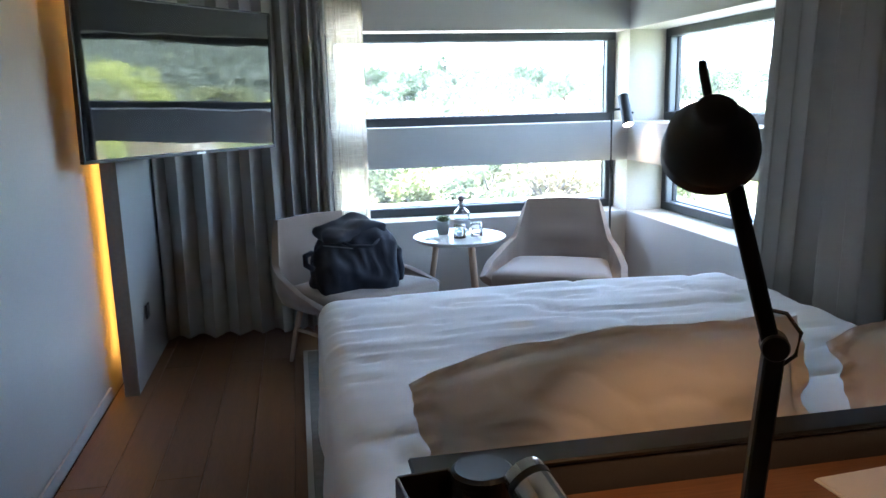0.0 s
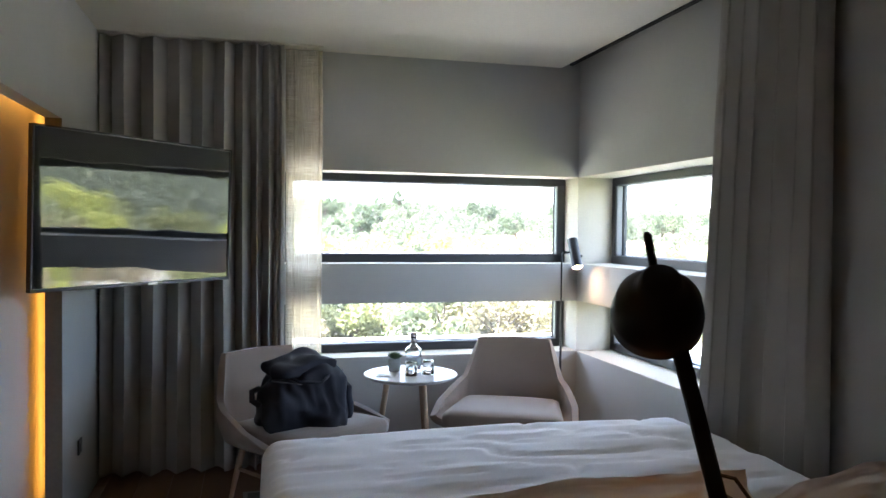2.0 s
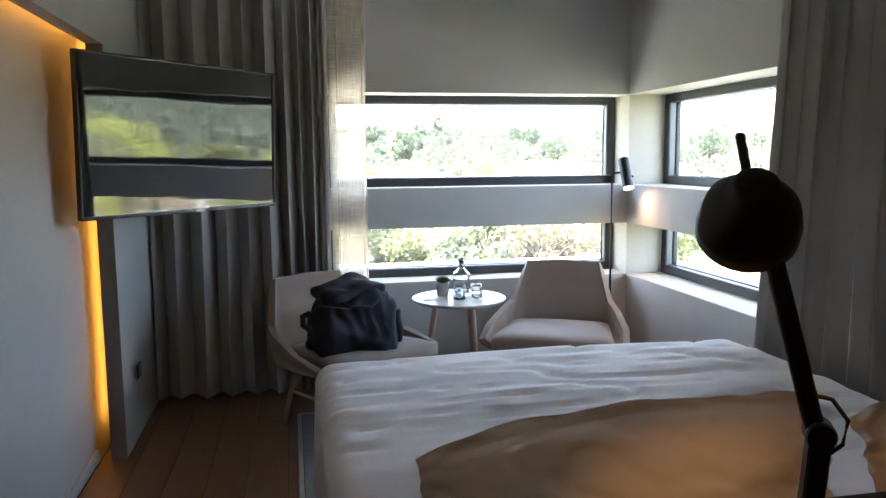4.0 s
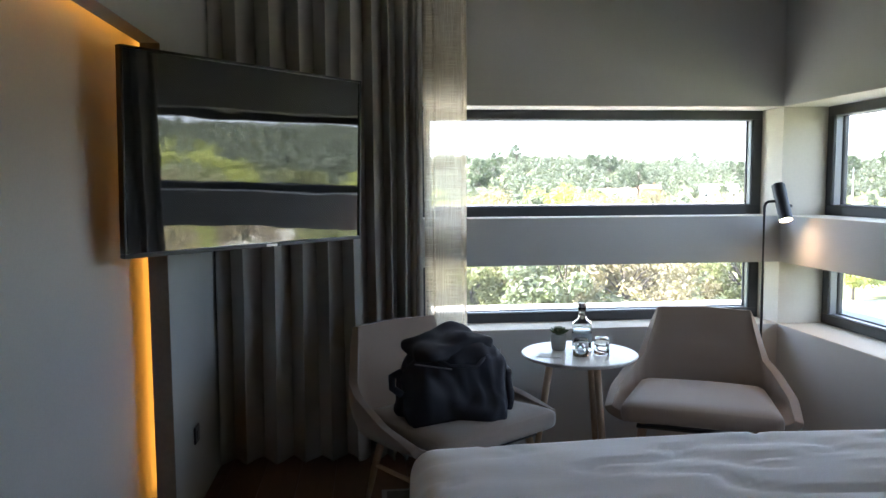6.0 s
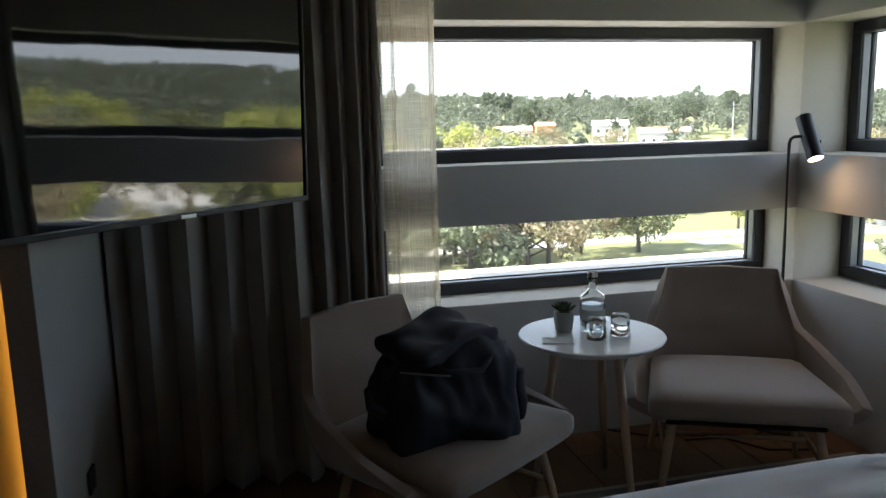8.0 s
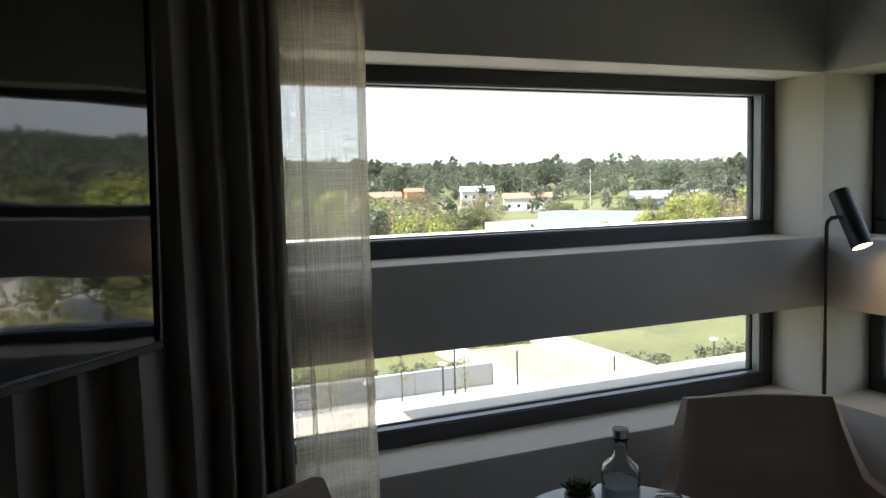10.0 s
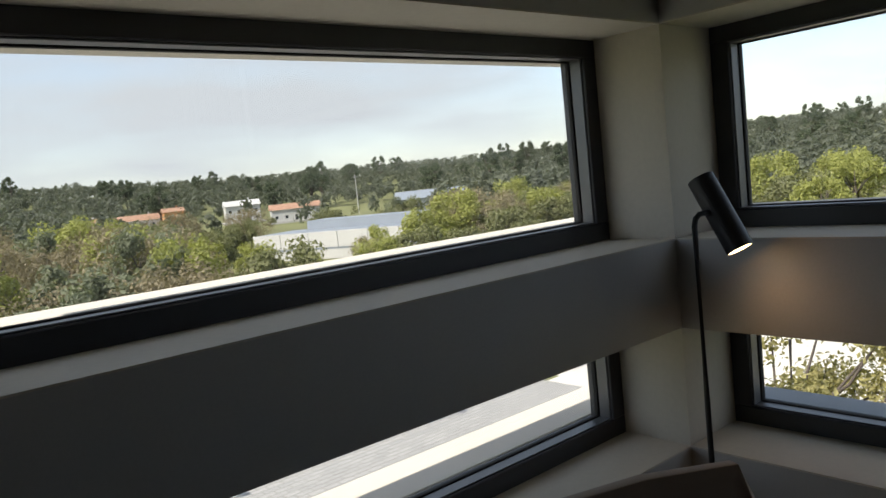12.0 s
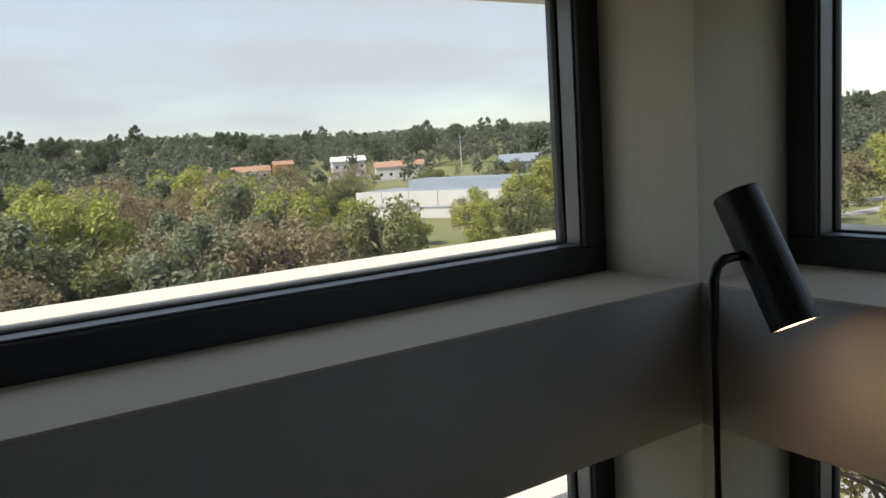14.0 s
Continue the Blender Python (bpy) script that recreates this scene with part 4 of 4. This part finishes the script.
def tree_proto(kind, seed, h, w, clumps_n, per, leaf, lift):
    rng = random.Random(seed)
    t = base("tree", pose(0, 0, -400), {"olive": "broad evergreen oak with olive-green leaves", "bright": "young tree with bright green spring leaves", "brown": "half-bare oak with brown spring buds",
                                       "dark": "tall dark green pine above the scrub", "grey": "rounded tree with grey-green leaves"}[kind], "tree", "trees beyond the plaza")
    tr_bm = tube([(0, 0, -0.3), (0.05, 0.02, h * 0.2), (0.12, -0.05, h * 0.45), (0.1, 0.05, h * 0.75)], [h * 0.03, h * 0.024, h * 0.017, h * 0.006], 7)
    clumps = []
    for i in range(clumps_n):
        a, u = rng.uniform(0, 6.283), rng.random()
        z = lift + (1 - lift) * (0.12 + 0.80 * u)
        prof = math.sin(math.pi * min(1, (z - lift) / (1 - lift) * 0.85 + 0.12)) ** 0.6
        rr = w * prof * rng.uniform(0.45, 1.0)
        c = Vector((rr * math.cos(a), rr * math.sin(a), z * h * rng.uniform(0.92, 1.05)))
        clumps.append((c, w * rng.uniform(0.20, 0.40)))
        if i % 2 == 0:
            s0 = Vector((0.08, 0, h * min(0.7, max(0.18, z * 0.55))))
            limb = tube([s0, s0.lerp(c, 0.5) + Vector((0, 0, 0.05 * h)), c], [h * 0.012, h * 0.008, h * 0.003], 5)
            me = bpy.data.meshes.new("tmp")
            limb.to_mesh(me)
            limb.free()
            tr_bm.from_mesh(me)
            bpy.data.meshes.remove(me)
    part("trunk", tr_bm, M_BARK, t, "", True)
    vs, fs = leaf_cloud(rng, clumps, per, leaf, 1.0)
    me = bpy.data.meshes.new("crown")
    me.from_pydata(vs, [], fs)
    me.materials.append(M_LEAF[kind])
    ob = new("crown", me)
    ob.parent = t
    return t


PROTO = {"olive": [tree_proto("olive", 1, 7.5, 4.2, 30, 150, 0.22, 0.22), tree_proto("olive", 2, 6.0, 3.8, 26, 150, 0.21, 0.18)],
         "bright": [tree_proto("bright", 3, 7.0, 3.4, 28, 150, 0.20, 0.2), tree_proto("bright", 4, 8.5, 4.0, 30, 150, 0.21, 0.2)],
         "brown": [tree_proto("brown", 5, 8.0, 4.6, 34, 90, 0.17, 0.25), tree_proto("brown", 6, 6.5, 4.0, 30, 90, 0.17, 0.22)],
         "dark": [tree_proto("dark", 7, 13.0, 3.4, 26, 110, 0.30, 0.42)],
         "grey": [tree_proto("grey", 8, 6.5, 3.8, 28, 160, 0.20, 0.15)]}
used = set()


def plant(kind, x, y, s, rng):
    p = rng.choice(PROTO[kind])
    m = Matrix.Translation((x, y, land(x, y))) @ Matrix.Rotation(rng.uniform(0, 6.28), 4, "Z")
    if p.name not in used:
        used.add(p.name)
        p.scale = (s, s, s * rng.uniform(0.9, 1.1))
        p.matrix_basis = m @ Matrix.Diagonal((*p.scale, 1))
    else:
        c = copy_thing(p, m)
        c.scale = (s, s, s * rng.uniform(0.9, 1.1))


rng = random.Random(21)
n = 0
while n < 235:
    az, d = radians(rng.uniform(-12, 66) if n % 3 else rng.uniform(-12, 24)), rng.uniform(58, 185)
    x, y = d * math.sin(az), d * math.cos(az)
    if (52 < x < 98 and 92 < y < 140) or (y < 70 and x > 24) or (x > 36 and 60 < y < 67) or y < 45 or (y < 69.5 and y > 66):
        continue
    if radians(21) < az < radians(38) and 74 < d < 122:
        continue
    if az > radians(30) and d < 105 and rng.random() < 0.7:
        continue
    kind = rng.choices(("olive", "bright", "brown", "grey", "dark"), (5, 3.2, 4, 3, 0.25))[0]
    if az < radians(14) and kind == "bright" and rng.random() < 0.6:
        kind = "brown"
    plant(kind, x, y, rng.uniform(0.85, 1.35) if az < radians(21) else rng.uniform(0.75, 1.15), rng)
    n += 1
for i in range(45):
    az, d = radians(rng.uniform(72, 116)), rng.uniform(48, 150)
    plant(rng.choice(("olive", "bright", "brown", "grey")), d * math.sin(az), d * math.cos(az), rng.uniform(0.9, 1.5), rng)
for i in range(70):
    az, d = radians(rng.uniform(-8, 78)), rng.uniform(330, 640)
    plant("dark", d * math.sin(az), d * math.cos(az), rng.uniform(1.0, 1.5), rng)
for kind, x, y, s in (("bright", 34, 86, 0.85), ("bright", 40, 84, 0.7), ("bright", 48, 84, 0.6), ("bright", 66, 85, 0.95), ("bright", 71, 88, 0.9), ("brown", 56, 84, 0.6), ("bright", 30, 84, 0.8),
                      ("brown", 26, 62, 0.9), ("olive", 31, 61, 0.95), ("grey", 14, 63, 1.0), ("grey", 19, 64, 0.9), ("olive", 8, 62, 0.95), ("brown", 3, 60, 0.9),
                      ("olive", 54, 71, 0.8), ("olive", 62, 72, 0.8), ("bright", 47, 70, 0.7), ("olive", 70, 69, 0.8), ("brown", 88, 92, 1.1), ("bright", 95, 88, 1.0), ("bright", 100, 82, 1.0),
                      ("bright", 66, 34, 0.8), ("brown", 80, 40, 0.8), ("bright", 92, 42, 0.95), ("olive", 104, 50, 1.0), ("bright", 112, 46, 1.0), ("bright", 118, 60, 1.1), ("brown", 110, 66, 1.1),
                      ("bright", 65, 94, 0.75), ("bright", 40, 124, 1.0), ("bright", 46, 112, 0.85), ("bright", 96, 30, 0.8), ("brown", 102, 36, 0.9), ("bright", 124, 52, 1.1)):
    plant(kind, x, y, s, rng)


def cypress(x, y, h):
    c = base("cypress", pose(x, y, land(x, y)), "slim dark cypress beside the white building", "tree")
    r2 = random.Random(3)
    part("trunk", tube([(0, 0, -0.2), (0, 0, h * 0.5)], [0.14, 0.08], 7), M_BARK, c)
    vs, fs = leaf_cloud(r2, [(Vector((0, 0, h * (0.12 + 0.8 * i / 14))), 0.16 * h * (math.sin(math.pi * (0.18 + 0.8 * i / 15)) ** 0.8)) for i in range(15)], 55, 0.28, 0.8)
    me = bpy.data.meshes.new("crown")
    me.from_pydata(vs, [], fs)
    me.materials.append(M_LEAF["dark"])
    new("crown", me).parent = c


cypress(53, 122, 7.0)


def sapling(x, y, h, seed, leaves):
    r2 = random.Random(seed)
    s = base("sapling", pose(x, y, GZ + 0.03), "thin young tree with a few pale leaves in the paving", "tree", "saplings on the plaza")
    bm = tube([(0, 0, -0.1), (0.03, 0, h * 0.5), (0.0, 0.04, h)], [0.05, 0.035, 0.012], 7)
    cl = []
    for i in range(16):
        z = h * (0.35 + 0.6 * i / 16)
        a = i * 2.4
        e = Vector((0.6 * math.cos(a) * (1.15 - z / h), 0.6 * math.sin(a) * (1.15 - z / h), z + 0.45))
        lb = tube([(0.02, 0, z), e * 0.5 + Vector((0.01, 0, z * 0.5)), e], [0.016, 0.010, 0.004], 5)
        me = bpy.data.meshes.new("tmp")
        lb.to_mesh(me)
        lb.free()
        bm.from_mesh(me)
        bpy.data.meshes.remove(me)
        cl.append((e, 0.28))
    part("trunk", bm, M_BARK, s)
    vs, fs = leaf_cloud(r2, cl, leaves, 0.07, 1.0)
    me = bpy.data.meshes.new("crown")
    me.from_pydata(vs, [], fs)
    me.materials.append(M_LEAF["bright"])
    new("crown", me).parent = s
    part("tree_pit", box(-0.5, 0.5, -0.5, 0.5, -0.02, 0.02), M_GROUND, s, "square of bare soil")


for q in ((14.0, 34.2, 3.6, 1, 6), (12.0, 37.4, 3.4, 2, 5), (30.5, 31.6, 3.2, 3, 9), (34.0, 30.4, 3.2, 4, 6), (8.0, 36.0, 3.4, 5, 6)):
    sapling(*q)


def street_tree(x, y, h, w, seed):
    """A broad young plane tree close to the building, with open branches and fresh leaves."""
    r2 = random.Random(seed)
    t = base("plane_tree", pose(x, y, GZ), "open-branched plane tree with fresh yellow-green leaves", "tree", "plane trees below the window")
    bm = tube([(0, 0, -0.2), (0.05, 0, h * 0.3), (0.0, 0.05, h * 0.55), (0.05, 0, h * 0.85)], [0.17, 0.13, 0.09, 0.03], 8)
    cl = []
    for i in range(60):
        a, z0 = i * 2.399 + r2.uniform(-0.3, 0.3), h * r2.uniform(0.3, 0.72)
        ln = w * r2.uniform(0.45, 1.0)
        e = Vector((ln * math.cos(a), ln * math.sin(a), z0 + r2.uniform(0.10, 0.27) * h))
        mid = Vector((ln * 0.5 * math.cos(a + 0.15), ln * 0.5 * math.sin(a + 0.15), z0 + 0.07 * h))
        lb = tube([(0.02, 0, z0), mid, e], [0.045, 0.028, 0.008], 5)
        me = bpy.data.meshes.new("tmp")
        lb.to_mesh(me)
        lb.free()
        bm.from_mesh(me)
        bpy.data.meshes.remove(me)
        for f in (0.55, 0.75, 0.9, 1.0):
            cl.append((mid.lerp(e, f) + Vector((r2.uniform(-0.2, 0.2), r2.uniform(-0.2, 0.2), 0.05)), 0.42))
    part("trunk", bm, M_BARK, t, "", True)
    vs, fs = leaf_cloud(r2, cl, 105, 0.062, 1.0)
    me = bpy.data.meshes.new("crown")
    me.from_pydata(vs, [], fs)
    me.materials.append(M_LEAF["fresh"])
    new("crown", me).parent = t


for q in ((12.6, 9.4, 9.7, 3.0, 11), (14.2, 5.6, 9.6, 3.2, 12), (13.5, 1.6, 9.6, 3.0, 13)):
    street_tree(*q)


def foliage_stuff(name, spots, material, label, category, leaf, per, flat=1.0):
    r2 = random.Random(len(spots))
    vs, fs = [], []
    for x, y, r, h in spots:
        z = land(x, y)
        cl = [(Vector((x + r * r2.uniform(-0.6, 0.6), y + r * r2.uniform(-0.6, 0.6), z + h * r2.uniform(0.35, 0.9))), r * 0.55) for _ in range(4)]
        v, f = leaf_cloud(r2, cl, per // 4, leaf, 1.0)
        o = len(vs)
        vs += v
        fs += [tuple(a + o for a in q) for q in f]
    me = bpy.data.meshes.new(name)
    me.from_pydata(vs, [], fs)
    me.materials.append(material)
    return tagged(new(name, me), label, category, kind="stuff")


rng = random.Random(5)
far = []
while len(far) < 6200:
    az, d = radians(rng.uniform(-16, 112)), 190 + 640 * rng.random() ** 1.1
    x, y = d * math.sin(az), d * math.cos(az)
    if d < 330 and rng.random() < 0.4 or (radians(15) < az < radians(40) and d < 365 and rng.random() < 0.96):
        continue
    far.append((x, y, rng.uniform(2.5, 5.0), rng.uniform(6, 12) * (1.25 if rng.random() < 0.08 else 1)))
# far trees take the paler leaf colour that stands in for haze
foliage_stuff("distant_wood", far, M_FAR, "haze-paled pine and eucalyptus wood on far hills", "wood", 0.78, 96)
mid = []
while len(mid) < 520:
    az, d = radians(rng.uniform(-14, 82)), rng.uniform(80, 330)
    x, y = d * math.sin(az), d * math.cos(az)
    if (54 < x < 96 and 92 < y < 138) or y < 68 and x < 60 or (radians(15) < az < radians(40) and d > 165 and rng.random() < 0.85) or (radians(21) < az < radians(38) and 74 < d < 124):
        continue
    mid.append((x, y, rng.uniform(1.6, 3.4), rng.uniform(2.0, 5.0)))
foliage_stuff("scrub_and_thicket", mid, M_MID, "mixed spring thicket and scrub", "scrub", 0.32, 190)
hedge = [(rng.uniform(27.6, 50), rng.uniform(34.8, 40.5), rng.uniform(0.4, 1.0), rng.uniform(0.4, 1.1)) for _ in range(120)]
hedge += [(rng.uniform(-6, 18.5), rng.uniform(42, 45.5), rng.uniform(0.5, 1.0), rng.uniform(0.6, 1.3)) for _ in range(60)]
hedge += [(rng.uniform(20, 26), rng.uniform(50.3, 54), rng.uniform(0.5, 1.0), rng.uniform(0.6, 1.3)) for _ in range(25)]
hedge += [(rng.uniform(48, 66), rng.uniform(52, 56), rng.uniform(0.5, 0.9), rng.uniform(0.5, 1.0)) for _ in range(25)]
foliage_stuff("shrub_planting", hedge, M_LEAF["grey"], "low grey-green shrubs in planting beds", "shrubs", 0.13, 90)


# ---------------------------------------------------------------- far buildings
def windows_on(parent, x0, x1, y, z, w, h, n):
    for i in range(n):
        c = x0 + (x1 - x0) * (i + 0.5) / n
        wd = part("window", box(c - w / 2, c + w / 2, y - 0.06, y + 0.02, z, z + h), M_WIND, parent, "dark window")
        part("frame", box(c - w / 2 - 0.08, c + w / 2 + 0.08, y - 0.03, y + 0.01, z - 0.08, z), M_WHITEB, wd)


def white_building():
    b = base("industrial_building", pose(76, 112, land(76, 112), 0, 0, -66), "long low white industrial building among trees", "building")
    part("wall", box(-21, 21, -6, 6, 0, 4.6, 0.05), M_WHITEB, b)
    for i in range(7):
        part("wall_panel", box(-21 + 6 * i + 0.06, -15 + 6 * i - 0.06, -6.12, -6.0, 2.0, 4.75, 0.02), M_WHITEB, b)
    part("roof", box(-20.5, 20.5, -5.6, 5.6, 4.55, 4.7), M_BLUER, b)
    part("upper_block", box(-14, 10, 1.0, 7.5, 4.7, 6.4), M_BLUER, b, "blue-grey upper block")
    windows_on(b, 6, 18, -6.0, 0.8, 1.2, 0.9, 4)
    part("base_band", box(-21.05, 21.05, -6.06, -5.9, 1.7, 2.0), M_BLUER, b)


white_building()


def house(x, y, w, d, h, rz, wall, label, roof_mat, storeys):
    o = base("house", pose(x, y, land(x, y) + 0.7, 0, 0, rz), label, "house", "houses in the valley")
    part("wall", box(-w / 2, w / 2, -d / 2, d / 2, -2.2, h), wall, o)
    part("terrace", box(-w / 2 - 1.5, w / 2 + 1.5, -d / 2 - 3, d / 2, -2.2, -0.02), M_CONC, o, "pale concrete terrace")
    bm = bmesh.new()
    e, k = 0.5, d * 0.22
    v = [bm.verts.new(p) for p in ((-w / 2 - e, -d / 2 - e, h), (w / 2 + e, -d / 2 - e, h), (w / 2 + e, d / 2 + e, h), (-w / 2 - e, d / 2 + e, h), (-w / 2 - e, 0, h + k), (w / 2 + e, 0, h + k))]
    for f in ((0, 1, 5, 4), (2, 3, 4, 5), (0, 4, 3), (1, 2, 5), (3, 2, 1, 0)):
        bm.faces.new([v[i] for i in f])
    rf = part("roof", bm, roof_mat, o)
    part("chimney", box(w * 0.2, w * 0.2 + 0.7, 0.6, 1.3, h, h + k + 0.9), wall, rf)
    for s in range(storeys):
        windows_on(o, -w / 2, w / 2, -d / 2, 0.9 + 2.8 * s, 1.1, 1.2, max(2, int(w / 3.2)))
    part("door", box(-0.5, 0.5, -d / 2 - 0.05, -d / 2 + 0.02, 0, 2.1), M_WIND, o)


house(143, 300, 14, 10, 6.6, -20, M_WHITEB, "white two-storey house with a hipped roof", M_WHITEB, 2)
house(150, 268, 19, 10, 4.4, -25, M_WHITEB, "white house with a low terracotta roof", M_ROOFT, 1)
house(112, 335, 20, 11, 3.4, -12, M_WHITEB, "low house with a terracotta roof", M_ROOFT, 1)
house(122, 322, 8, 8, 6.2, -12, M_OCHREB, "orange rendered house among trees", M_ROOFT, 2)
house(168, 205, 24, 12, 5.0, -40, M_BLUER, "blue-grey metal clad shed", M_BLUER, 1)
house(96, 350, 9, 8, 3.4, 4, M_WHITEB, "small white house with a terracotta roof", M_ROOFT, 1)
ms = base("lattice_mast", pose(176, 262, land(176, 262)), "thin pale mast above the trees", "mast")
part("pole", tube([(0, 0, 0), (0, 0, 16)], [0.22, 0.12], 8), M_WHITEB, ms)
part("crossbar", box(-1.2, 1.2, -0.1, 0.1, 14.6, 14.8), M_WHITEB, ms)


# ---------------------------------------------------------------- floor planks
rng = random.Random(7)
meshes = {}
x = -1.20
while x < XE - 0.01:
    w = min(0.186, XE - x - 0.002)
    y, first = YS, True
    while y < YN - 0.01:
        ln = rng.choice((0.9, 1.3)) if first else 1.8
        first = False
        ln = round(min(ln, YN - y), 3)
        key = (round(w, 3), ln)
        if key not in meshes:
            bm = box(0.001, w - 0.001, 0.001, ln - 0.001, -0.022, 0, 0.0015)
            me = bpy.data.meshes.new("plank")
            bm.to_mesh(me)
            bm.free()
            me.materials.append(M_PLANK)
            meshes[key] = me
        ob = new("plank", meshes[key])
        ob.location = (x, y, 0)
        ob.parent = floor
        y += ln
    x += 0.187
